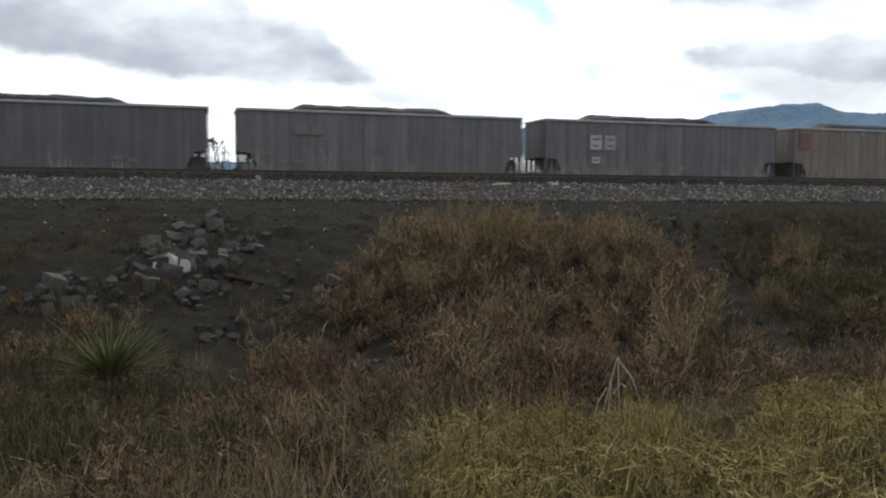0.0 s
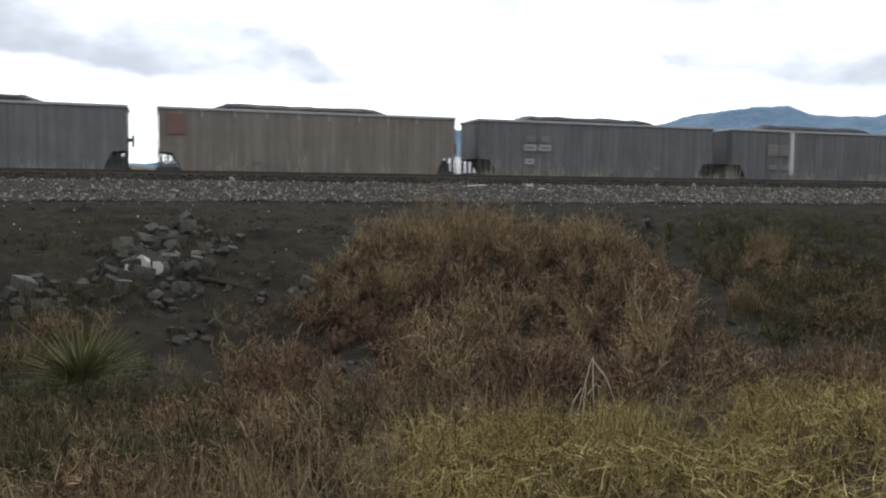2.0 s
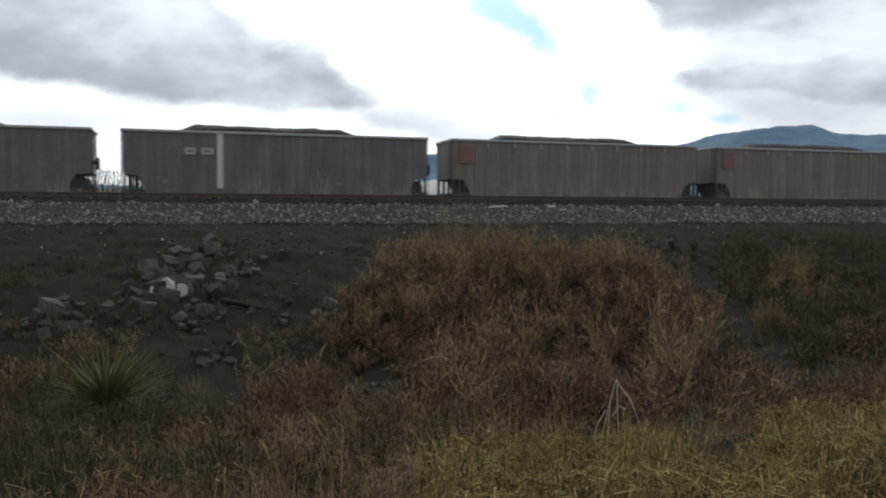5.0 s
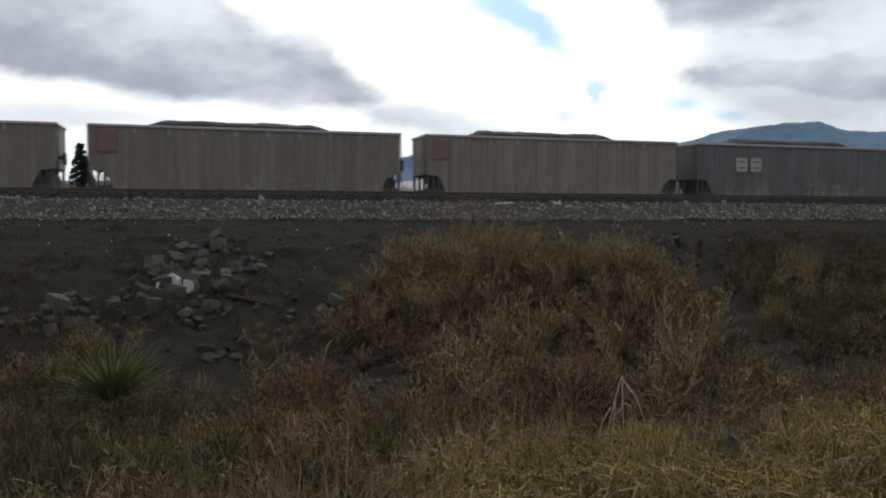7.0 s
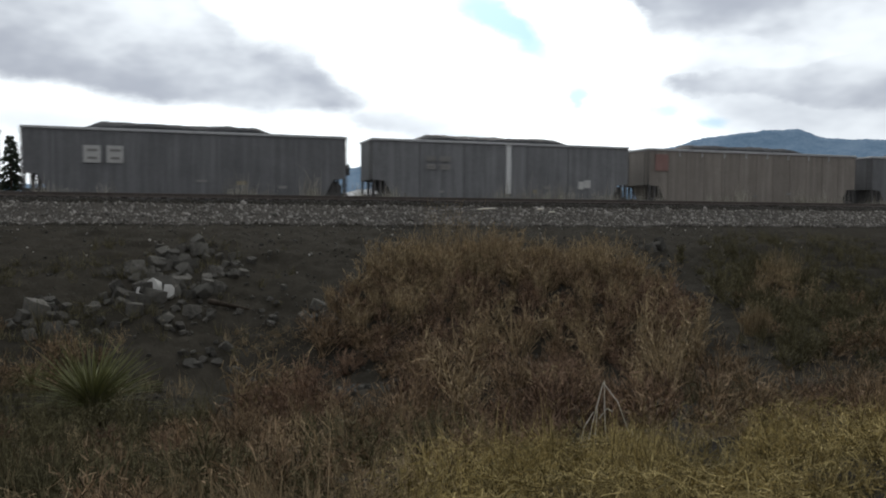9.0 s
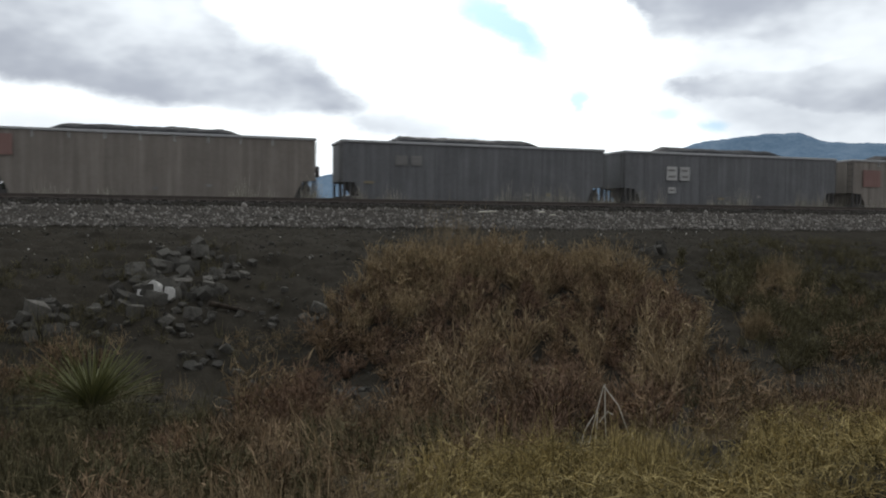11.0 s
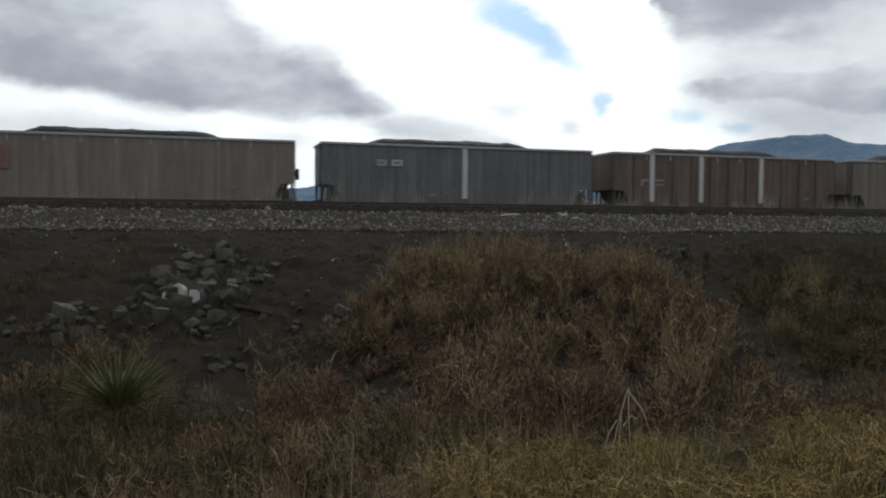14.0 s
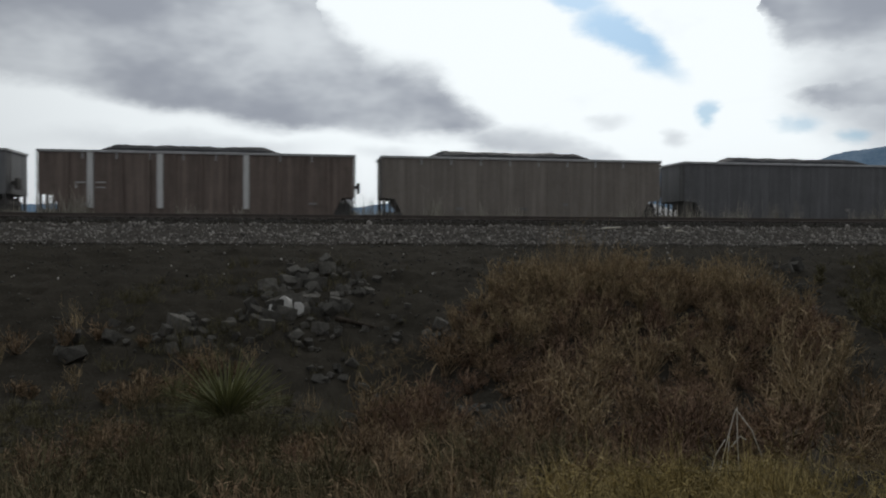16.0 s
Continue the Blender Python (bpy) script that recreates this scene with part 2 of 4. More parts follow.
def box(bm, x0, x1, y0, y1, z0, z1, bevel=0.0):
    vs = [bm.verts.new((x, y, z)) for x in (x0, x1) for y in (y0, y1) for z in (z0, z1)]
    fs = [bm.faces.new([vs[i] for i in q]) for q in ((0, 1, 3, 2), (4, 6, 7, 5), (0, 4, 5, 1), (2, 3, 7, 6), (0, 2, 6, 4), (1, 5, 7, 3))]
    if bevel:
        bmesh.ops.bevel(bm, geom=list({e for f in fs for e in f.edges}), offset=bevel, segments=1, affect="EDGES")


def prism(bm, pts, y0, y1):
    """A polygon in x and z, thick from y0 to y1."""
    a = [bm.verts.new((x, y0, z)) for x, z in pts]
    b = [bm.verts.new((x, y1, z)) for x, z in pts]
    bm.faces.new(a)
    bm.faces.new(b[::-1])
    for i in range(len(pts)):
        j = (i + 1) % len(pts)
        bm.faces.new((a[j], a[i], b[i], b[j]))


def rod(bm, p, q, r0, r1=None, n=6):
    p, q = Vector(p), Vector(q)
    turn = (q - p).to_track_quat("Z", "Y").to_matrix().to_4x4()
    bmesh.ops.create_cone(bm, cap_ends=True, segments=n, radius1=r0, radius2=r1 if r1 is not None else r0, depth=(q - p).length,
                          matrix=Matrix.Translation((p + q) / 2) @ turn)


def mesh_of(name, verts, faces, material, smooth=False):
    """A mesh from arrays; faces has three or four columns."""
    me = bpy.data.meshes.new(name)
    k = faces.shape[1]
    me.vertices.add(len(verts))
    me.vertices.foreach_set("co", np.ascontiguousarray(verts, dtype=np.float32).ravel())
    me.loops.add(faces.size)
    me.loops.foreach_set("vertex_index", np.ascontiguousarray(faces, dtype=np.int32).ravel())
    me.polygons.add(len(faces))
    me.polygons.foreach_set("loop_start", np.arange(0, faces.size, k, dtype=np.int32))
    me.update(calc_edges=True)
    if smooth:
        me.shade_smooth()
    me.materials.append(material)
    return me


RNG = np.random.default_rng(11)


def lattice(x, y, seed=0):
    """Smooth noise from 0 to 1 at unit spacing."""
    xi, yi = np.floor(x), np.floor(y)
    fx, fy = x - xi, y - yi
    fx, fy = fx * fx * (3 - 2 * fx), fy * fy * (3 - 2 * fy)

    def h(i, j):
        v = np.sin(i * 127.1 + j * 311.7 + seed * 74.7) * 43758.5453
        return v - np.floor(v)
    return (h(xi, yi) * (1 - fx) + h(xi + 1, yi) * fx) * (1 - fy) + (h(xi, yi + 1) * (1 - fx) + h(xi + 1, yi + 1) * fx) * fy


# ---- ground ----
PROFILE_D = (-60, 3.4, 4.8, 6.6, 8.5, 11, 13.5, 15.5, 17, 20, 23, 26, 30, 32.6, 33.6, 35.6, 36.2, 39.5, 40.6, 41.2, 44.0, 46, 60, 140)
PROFILE_Z = (0.0, 0.0, -0.18, -0.52, -0.85, -1.14, -1.32, -1.22, -0.86, -0.06, 0.63, 1.00, 1.10, 1.16, 1.22, 2.21, 2.29, 2.29, 1.60, 1.45, 1.45, 1.0, 0.6, 0.3)


def bump(x, y, cx, cy, rx, ry):
    return np.exp(-((x - cx) / rx) ** 2 - ((y - cy) / ry) ** 2)


def ground(x, y):
    x, y = np.asarray(x, float), np.asarray(y, float)
    d, s = CA * y - SA * x, CA * x + SA * y
    k = np.interp(d, PROFILE_D, PROFILE_Z)
    k = (k + np.interp(d - 0.35, PROFILE_D, PROFILE_Z) + np.interp(d + 0.35, PROFILE_D, PROFILE_Z)) / 3
    k = k + 0.80 * bump(x, y, 3.1, 18.6, 4.4, 3.0)      # the spur with the weeds
    k = k - 0.45 * bump(x, y, -3.3, 16.5, 1.4, 4.0)     # the gully beside it
    k = k + 0.04 * bump(x, y, 4.2, 6.4, 3.0, 1.5)       # the bank of golden grass
    k = k + 0.30 * bump(x, y, 9.0, 16.5, 3.0, 4.0)
    free = np.clip((33.3 - d) / 3.0, 0, 1) * np.clip((d - 1.5) / 3.0, 0, 1)
    k = k + free * (0.26 * (lattice(x / 2.6, y / 2.6, 1) - 0.5) + 0.13 * (lattice(x / 0.9 + 0.3 * y, y / 0.9, 2) - 0.5) + 0.12 * (lattice(x / 0.31, y / 0.31, 3) - 0.5))
    edge = np.clip((d - 32.8) / 1.0, 0, 1) * np.clip((45 - d) / 1.0, 0, 1)
    return k + edge * 0.10 * (lattice(s / 0.5, d / 0.5, 4) - 0.5)


def on(x, y, up=0.0):
    return Vector((x, y, float(ground(x, y)) + up))


def ground_sheet():
    far = [60, 90, 140, 220, 350, 600, 1000, 1800, 3000, 4500]
    s = np.concatenate([[-v for v in far[::-1]], np.arange(-42, -21, 0.7), np.arange(-21, 27, 0.16), np.arange(27, 56, 0.7), far])
    d = np.concatenate([[-v for v in far[::-1]], np.arange(-40, 3, 2.0), np.arange(3, 37.5, 0.16), np.arange(37.5, 48, 0.3), np.arange(48, 60, 2.0), far])
    ss, dd = np.meshgrid(s, d)
    x, y = CA * ss - SA * dd, SA * ss + CA * dd
    z = ground(x, y) + RNG.normal(0, 0.022, x.shape) * ((dd > 9) & (dd < 33) & (np.abs(ss) < 27))
    v = np.stack([x.ravel(), y.ravel(), z.ravel()], 1)
    c = len(s)
    i = np.arange(len(d) - 1)[:, None] * c + np.arange(c - 1)[None]
    f = np.stack([i, i + 1, i + c + 1, i + c], -1).reshape(-1, 4)
    tagged(new("ground", mesh_of("ground", v, f, M_SOIL, True)), "dark gravelly soil of a ditch and railway bank", "ground", kind="structure")


ground_sheet()


# ---- railway ----
NEAR_D, NEAR_Z = 38.2, 2.58      # track centre and rail top
TRAIN_D, TRAIN_Z = 42.39, EYE + 4.004 - 3.95


def stone_mesh(n_side, jag, seed, flat=0.7):
    rnd = random.Random(seed)
    bm = bmesh.new()
    bmesh.ops.create_icosphere(bm, subdivisions=n_side, radius=1.0)
    for v in bm.verts:
        v.co = v.co * (1 + rnd.uniform(-jag, jag))
        v.co.z *= flat
    for axis in range(9):      # broken faces
        nrm = Vector((rnd.uniform(-1, 1), rnd.uniform(-1, 1), rnd.uniform(-0.4, 1))).normalized()
        cut = rnd.uniform(0.34, 0.60)
        for v in bm.verts:
            over = v.co.dot(nrm) - cut
            if over > 0:
                v.co -= nrm * over * 0.97
    return bm


def scatter(name, material, pts, sizes, label, category, seeds=6, jag=0.25):
    """Many small stones as one sheet of stuff."""
    vs, fs, base = [], [], 0
    shapes = []
    for k in range(seeds):
        bm = stone_mesh(1, jag, 40 + k)
        bm.verts.ensure_lookup_table()
        shapes.append((np.array([v.co[:] for v in bm.verts]), np.array([[w.index for w in f.verts] for f in bm.faces])))
        bm.free()
    for i, (p, r) in enumerate(zip(pts, sizes)):
        v, f = shapes[i % seeds]
        a = RNG.uniform(0, 6.28)
        rot = np.array([[math.cos(a), -math.sin(a), 0], [math.sin(a), math.cos(a), 0], [0, 0, 1]])
        vs.append((v * r * RNG.uniform(0.7, 1.2, 3)) @ rot.T + p)
        fs.append(f + base)
        base += len(v)
    tagged(new(name, mesh_of(name, np.concatenate(vs), np.concatenate(fs), material)), label, category, kind="stuff")


def rail_profile(bm, s0, s1, y):
    """A flat-bottomed rail along x, its top at z = 0."""
    half = [(0.07, -0.17), (0.07, -0.155), (0.014, -0.13), (0.010, -0.05), (0.036, -0.038), (0.036, -0.006), (0.028, 0)]
    pts = [(-a, b) for a, b in half] + [(a, b) for a, b in half[::-1]]
    p = [bm.verts.new((s0, y + a, b)) for a, b in pts]
    q = [bm.verts.new((s1, y + a, b)) for a, b in pts]
    bm.faces.new(p)
    bm.faces.new(q[::-1])
    for i in range(len(pts)):
        j = (i + 1) % len(pts)
        bm.faces.new((p[j], p[i], q[i], q[j]))


def track(d, z, label, pieces):
    root = tagged(new("railway_track"), label, "railway track", "railway tracks", "structure")
    root.matrix_basis = Matrix.Translation(at(0, d, z)) @ pose(0, 0, 0, 0, 0, TURN)
    for y in (-0.7175, 0.7175):
        bm = bmesh.new()
        rail_profile(bm, -420, 420, y)
        part("rail", bm, M_RAIL, root)
    bm = bmesh.new()
    box(bm, -0.115, 0.115, -1.3, 1.3, -0.36, -0.175, 0.012)
    first = part("sleeper", bm, M_TIE, root)
    first.location = (-34, random.uniform(-0.05, 0.05), 0)
    for k in range(1, pieces):
        ob = child("sleeper", first.data, root)
        ob.location = (-34 + 0.53 * k, random.uniform(-0.06, 0.06), random.uniform(-0.012, 0.008))
    bm = bmesh.new()
    for k in list(range(-300, 0)) + list(range(pieces, pieces + 400)):
        x = -34 + 0.53 * k
        box(bm, x - 0.115, x + 0.115, -1.3, 1.3, -0.36, -0.178)
    tagged(part("far_sleepers", bm, M_TIE, root), kind="stuff")


track(NEAR_D, NEAR_Z, "rusty empty railway track on dark timber sleepers", 150)
track(TRAIN_D, TRAIN_Z, "railway track under the moving coal train", 150)



def ballast_bed():
    s, d = np.arange(-60, 90, 0.4), np.arange(33.55, 35.35, 0.12)
    ss, dd = np.meshgrid(s, d)
    dd = dd + np.where(dd < 33.7, 0.35 * (lattice(ss / 1.3, ss * 0, 12) - 0.5), 0)
    x, y = CA * ss - SA * dd, SA * ss + CA * dd
    z = ground(x, y) + 0.035 + 0.05 * (lattice(ss * 7, dd * 7, 13) - 0.5)
    z[0] -= 0.15
    c = len(s)
    i = np.arange(len(d) - 1)[:, None] * c + np.arange(c - 1)[None]
    f = np.stack([i, i + 1, i + c + 1, i + c], -1).reshape(-1, 4)
    tagged(new("ballast_bed", mesh_of("ballast_bed", np.stack([x.ravel(), y.ravel(), z.ravel()], 1), f, M_BED)), "grey crushed-stone slope below the railway track", "railway bank", kind="structure")


M_BED = mat("ballast_bed", (0.062, 0.056, 0.048), (0.135, 0.123, 0.108), 7, 0.95, 0, 1.0)
ballast_bed()
n = 9500
s, d = RNG.uniform(-26, 46, n), 33.5 + 1.9 * RNG.beta(1.1, 1.1, n)
x, y = CA * s - SA * d, SA * s + CA * d
scatter("ballast", M_BALLAST, np.stack([x, y, ground(x, y) + 0.04], 1), (0.03 + 0.10 * RNG.random(n) ** 1.6) * (1 + 0.7 * (RNG.random(n) < 0.03)),
        "loose grey crushed-stone ballast of the railway bank", "ballast")
# Darker stones on the shoulder, next to the sleeper ends.
n = 8000
s, d = RNG.uniform(-26, 46, n), RNG.uniform(35.35, 37.0, n)
x, y = CA * s - SA * d, SA * s + CA * d
scatter("shoulder_ballast", mat("oily_ballast", (0.045, 0.042, 0.038), (0.12, 0.112, 0.10), 5, 0.9, 0, 0.5, 0.4, island=True), np.stack([x, y, ground(x, y) + 0.02], 1), RNG.uniform(0.04, 0.08, n),
        "dark ballast along the sleeper ends", "ballast")
n = 16000
s, d = RNG.uniform(-20, 24, n), 33.8 - 23 * RNG.random(n) ** 1.4
x, y = CA * s - SA * d, SA * s + CA * d
scatter("gravel", M_ROCK, np.stack([x, y, ground(x, y) + 0.01], 1), 0.018 + 0.065 * RNG.random(n) ** 3,
        "scattered pale gravel on the soil of the bank", "gravel")
n = 170
s, d = RNG.uniform(-17, 22, n), 33.9 - 13 * RNG.random(n) ** 1.3
x, y = CA * s - SA * d, SA * s + CA * d
scatter("white_chips", mat("white_stone_chip", (0.40, 0.38, 0.34), (0.66, 0.63, 0.58), 6, 0.9, 0, 0.5, 0.4, island=True), np.stack([x, y, ground(x, y) + 0.03], 1), RNG.uniform(0.03, 0.065, n),
        "small white stone chips strewn on the bank", "stone chips")


# ---- stones on the bank ----
def broken_stone(seed):
    """An angular split block with some corners gone, its edges slightly worn."""
    rr = random.Random(seed)
    bm = bmesh.new()
    for x in (-1, 1):
        for y in (-1, 1):
            for z in (-1, 1):
                if rr.random() < 0.4:      # a corner split away
                    bm.verts.new((x * 0.85, y * rr.uniform(0.0, 0.4), z * 0.7))
                    bm.verts.new((x * rr.uniform(0.0, 0.4), y * 0.85, z * 0.7))
                else:
                    bm.verts.new((x * rr.uniform(0.6, 1.0), y * rr.uniform(0.6, 1.0), z * rr.uniform(0.45, 0.85)))
    hull = bmesh.ops.convex_hull(bm, input=bm.verts[:])
    bmesh.ops.delete(bm, geom=list({v for v in hull["geom_interior"] if isinstance(v, bmesh.types.BMVert)}), context="VERTS")
    bmesh.ops.bevel(bm, geom=bm.edges[:], offset=0.045, segments=1, affect="EDGES")
    bmesh.ops.recalc_face_normals(bm, faces=bm.faces[:])
    return bm


STONES = [broken_stone(90 + k) for k in range(9)]
STONE_DATA = []
for k, bm in enumerate(STONES):
    me = bpy.data.meshes.new("stone")
    bm.to_mesh(me)
    bm.free()
    me.materials.append(M_ROCK)
    STONE_DATA.append(me)


def stone(x, y, r, k, label, group, tall=1.0):
    ob = tagged(new("stone", STONE_DATA[k % 9]), label, "stone", group)
    rr = random.Random(k * 7 + 1)
    ob.matrix_basis = Matrix.Translation(on(x, y, r * 0.22)) @ pose(0, 0, 0, rr.gauss(0, 22), rr.gauss(0, 22), rr.uniform(0, 360)) @ Matrix.Diagonal((r * rr.uniform(0.75, 1.3), r * rr.uniform(0.6, 1.0), r * rr.uniform(0.6, 1.15) * tall, 1))


def stone_fields():
    rr = random.Random(5)
    k = 0
    for cx, cy, rx, ry, n, lo, hi in STONE_FIELDS:
        for _ in range(int(n * 1.5)):
            k += 1
            a, q = rr.uniform(0, 6.28), math.sqrt(rr.random())
            r = 1.1 * (lo + (hi - lo) * rr.random() ** 2)
            label = "large pale broken stone lying on the bank" if r > 0.28 else "small pale broken stone lying on the bank"
            stone(cx + 1.0 * rx * q * math.cos(a), cy + 1.25 * ry * q * math.sin(a), r, k, label, "riprap stones on the bank")


# x, y, half widths, how many, smallest and largest radius
STONE_FIELDS = [(-6.7, 19.6, 0.65, 1.5, 42, 0.10, 0.30), (-5.4, 18.4, 0.55, 1.5, 30, 0.05, 0.22), (-7.1, 17.2, 0.9, 0.8, 14, 0.07, 0.20),
                (-8.4, 16.8, 0.6, 0.6, 6, 0.12, 0.26), (-7.6, 16.2, 0.5, 0.4, 6, 0.09, 0.22), (-7.4, 19.6, 0.5, 0.8, 7, 0.1, 0.24), (-6.6, 22.0, 1.2, 0.7, 12, 0.08, 0.28),
                (-5.2, 21.2, 0.5, 0.8, 14, 0.06, 0.18), (-2.4, 18.0, 0.55, 0.5, 22, 0.06, 0.20), (-4.2, 16.2, 0.9, 0.6, 10, 0.06, 0.16), (-3.9, 19.0, 0.7, 1.0, 8, 0.05, 0.13),
                (-1.2, 13.3, 0.7, 0.5, 18, 0.03, 0.10), (-1.8, 5.5, 0.25, 0.25, 5, 0.03, 0.06), (6.9, 26.4, 0.5, 0.5, 8, 0.10, 0.26), (6.4, 23.0, 1.2, 1.6, 12, 0.05, 0.12),
                (8.0, 20.0, 1.2, 1.4, 12, 0.05, 0.13), (20.8, 41.6, 0.9, 0.3, 5, 0.10, 0.2), (-2.6, 24.0, 3.0, 2.0, 10, 0.05, 0.12), (2.0, 34.0, 9, 0.5, 12, 0.08, 0.15), (-9.5, 15.5, 0.8, 1.2, 6, 0.1, 0.3)]
stone_fields()


def white_block(x, y):
    """One broken block of white stone, cracked into three."""
    for k, (dx, dy, r) in enumerate(((0, 0, 0.24), (0.34, 0.03, 0.17), (-0.22, -0.22, 0.12))):
        me = STONE_DATA[k].copy()
        me.materials.clear()
        me.materials.append(M_WHITE)
        ob = tagged(new("stone", me), "bright white broken block of stone on the bank", "stone", "riprap stones on the bank")
        ob.matrix_basis = Matrix.Translation(on(x + dx, y + dy, 0.14)) @ pose(0, 0, 0, 65, 9 * k - 6, 14 * k) @ Matrix.Diagonal((r * 0.85, r * 1.1, r * 0.8, 1))


white_block(-6.37, 18.6)


# ---- dry plants ----
def strips(root, way, length, width, droop):
    """Tapered bent strips: from each root along way, sagging by droop. Returns vertices and triangles."""
    n = len(root)
    way = way / np.linalg.norm(way, axis=1, keepdims=True)
    side = np.cross(way, RNG.normal(size=(n, 3)))
    side /= np.linalg.norm(side, axis=1, keepdims=True) + 1e-9
    length, width, droop = (np.broadcast_to(q, n)[:, None] for q in (length, width, droop))
    mid = root + way * length * 0.55
    mid[:, 2:] -= 0.25 * droop * length
    mid += np.cross(way, side) * length * RNG.uniform(-0.16, 0.16, (n, 1))
    tip = root + way * length
    tip[:, 2:] -= droop * length
    w = side * width / 2
    v = np.stack([root - w, root + w, mid - w * 0.75, mid + w * 0.75, tip], 1).reshape(-1, 3)
    b = (np.arange(n) * 5)[:, None]
    f = np.concatenate([b + np.array([[0, 1, 3]]), b + np.array([[0, 3, 2]]), b + np.array([[2, 3, 4]])])
    return v, f


def arcs(root, way, length, width, droop, turns=4):
    """Tapered blades that arch over: each leaves its root along way and curls down and sideways towards its tip."""
    n = len(root)
    way = way / np.linalg.norm(way, axis=1, keepdims=True)
    side = np.cross(way, RNG.normal(size=(n, 3)))
    side /= np.linalg.norm(side, axis=1, keepdims=True) + 1e-9
    sway = np.cross(way, side) * RNG.normal(0, 0.16, (n, 1))
    length, width, droop = (np.broadcast_to(q, n)[:, None] for q in (length, width, droop))
    rows = []
    for i in range(turns + 1):
        q = i / turns
        p = root + way * length * (q - 0.18 * droop * q * q) + sway * length * math.sin(3.0 * q)
        p[:, 2:] -= droop * length * q * q
        w = side * width / 2 * (1 - 0.75 * q)
        rows += [p - w, p + w]
    v = np.stack(rows, 1).reshape(-1, 3)
    b = (np.arange(n) * (2 * turns + 2))[:, None]
    f = []
    for i in range(turns):
        k = 2 * i
        f += [b + np.array([[k, k + 1, k + 3]]), b + np.array([[k, k + 3, k + 2]])]
    return v, np.concatenate(f)


def join(pieces):
    vs, fs, base = [], [], 0
    for v, f in pieces:
        vs.append(v)
        fs.append(f + base)
        base += len(v)
    return np.concatenate(vs), np.concatenate(fs)


def outward(n, tilt):
    """Directions that lean from upright by about tilt."""
    a = RNG.uniform(0, 2 * np.pi, n)
    t = np.abs(RNG.normal(0, tilt, n))
    return np.stack([np.cos(a) * np.sin(t), np.sin(a) * np.sin(t), np.cos(t)], 1)


def roots_in(cx, cy, rx, ry, n, gap=0.0, seed=0, scale=0.9):
    a, q = RNG.uniform(0, 2 * np.pi, n), np.sqrt(RNG.random(n))
    x, y = cx + rx * q * np.cos(a), cy + ry * q * np.sin(a)
    if gap:
        keep = lattice(x / scale, y / scale, 20 + seed) > gap
        x, y = x[keep], y[keep]
    return np.stack([x, y, ground(x, y) - 0.02], 1)


def uneven(root, scale, seed, low=0.35):
    """How tall the growth is at each place: it rises and sinks in clumps."""
    return low + (1.35 - low) * lattice(root[:, 0] / scale, root[:, 1] / scale, seed)


def weeds(root, tall, stems, twigs, spread, thick=0.008, seed=50):
    """Separate domed bushes: stems fanning from one foot, wiry side twigs and forked tips towards the outside."""
    n = len(root)
    m = n * stems
    high = np.repeat(tall * uneven(root, 1.4, seed, 0.45) * RNG.uniform(0.6, 1.15, n), stems)
    base = np.repeat(root, stems, 0) + np.concatenate([RNG.normal(0, 0.045, (m, 2)), np.zeros((m, 1))], 1)
    a, tilt = RNG.uniform(0, 2 * np.pi, m), 1.75 * spread * np.sqrt(RNG.random(m))
    way = np.stack([np.cos(a) * np.sin(tilt), np.sin(a) * np.sin(tilt), np.cos(tilt)], 1) + np.repeat(RNG.normal(0, 0.14, (n, 3)), stems, 0)
    way /= np.linalg.norm(way, axis=1, keepdims=True)
    size = high * (1 - 0.3 * np.clip(tilt, 0, 1.3) ** 2) * RNG.uniform(0.6, 1.05, m)
    out = [strips(base, way, size, thick, RNG.uniform(-0.05, 0.12, m))]
    for k in range(twigs):
        h = (0.35 + 0.63 * RNG.random(m) ** 0.8)[:, None]
        p = base + way * size[:, None] * h
        turn = way * 0.75 + RNG.normal(0, 0.5, (m, 3)) + np.array([0, 0, 0.12])
        turn /= np.linalg.norm(turn, axis=1, keepdims=True)
        reach = high * RNG.uniform(0.10, 0.26, m)
        out.append(strips(p, turn, reach, thick * 0.9, RNG.uniform(-0.25, 0.25, m)))
        if k % 2:
            out.append(strips(p + turn * reach[:, None] * 0.6, turn + RNG.normal(0, 0.7, (m, 3)), reach * RNG.uniform(0.4, 0.8, m), thick * 0.8, RNG.uniform(-0.3, 0.3, m)))
    return join(out)


def grass(root, tall, blades, spread, droop, thick=0.007, seed=60):
    n = len(root)
    m = n * blades
    base = np.repeat(root, blades, 0) + np.concatenate([RNG.normal(0, 0.05, (m, 2)), np.zeros((m, 1))], 1)
    size = np.repeat(tall * uneven(root, 0.75, seed, 0.25) * RNG.uniform(0.6, 1.15, n), blades) * RNG.uniform(0.4, 1.1, m)
    return arcs(base, outward(m, spread), size, thick, RNG.uniform(0, 2 * droop, m))


def tangle(root, tall, each, length, thick, seed=60):
    """Curled, broken stems lying across one another within the growth."""
    n = len(root)
    m = n * each
    base = np.repeat(root, each, 0) + np.concatenate([RNG.normal(0, 0.09, (m, 2)), np.zeros((m, 1))], 1)
    base[:, 2] += np.repeat(tall * uneven(root, 0.55, seed), each) * RNG.uniform(0.15, 0.85, m)
    way = RNG.normal(size=(m, 3)) * np.array([1, 1, 0.55])
    return arcs(base, way, length * RNG.uniform(0.5, 1.4, m), thick, RNG.uniform(-0.5, 0.9, m), 3)


def stuff(name, made, material, label, category):
    tagged(new(name, mesh_of(name, *made, material)), label, category, kind="stuff")


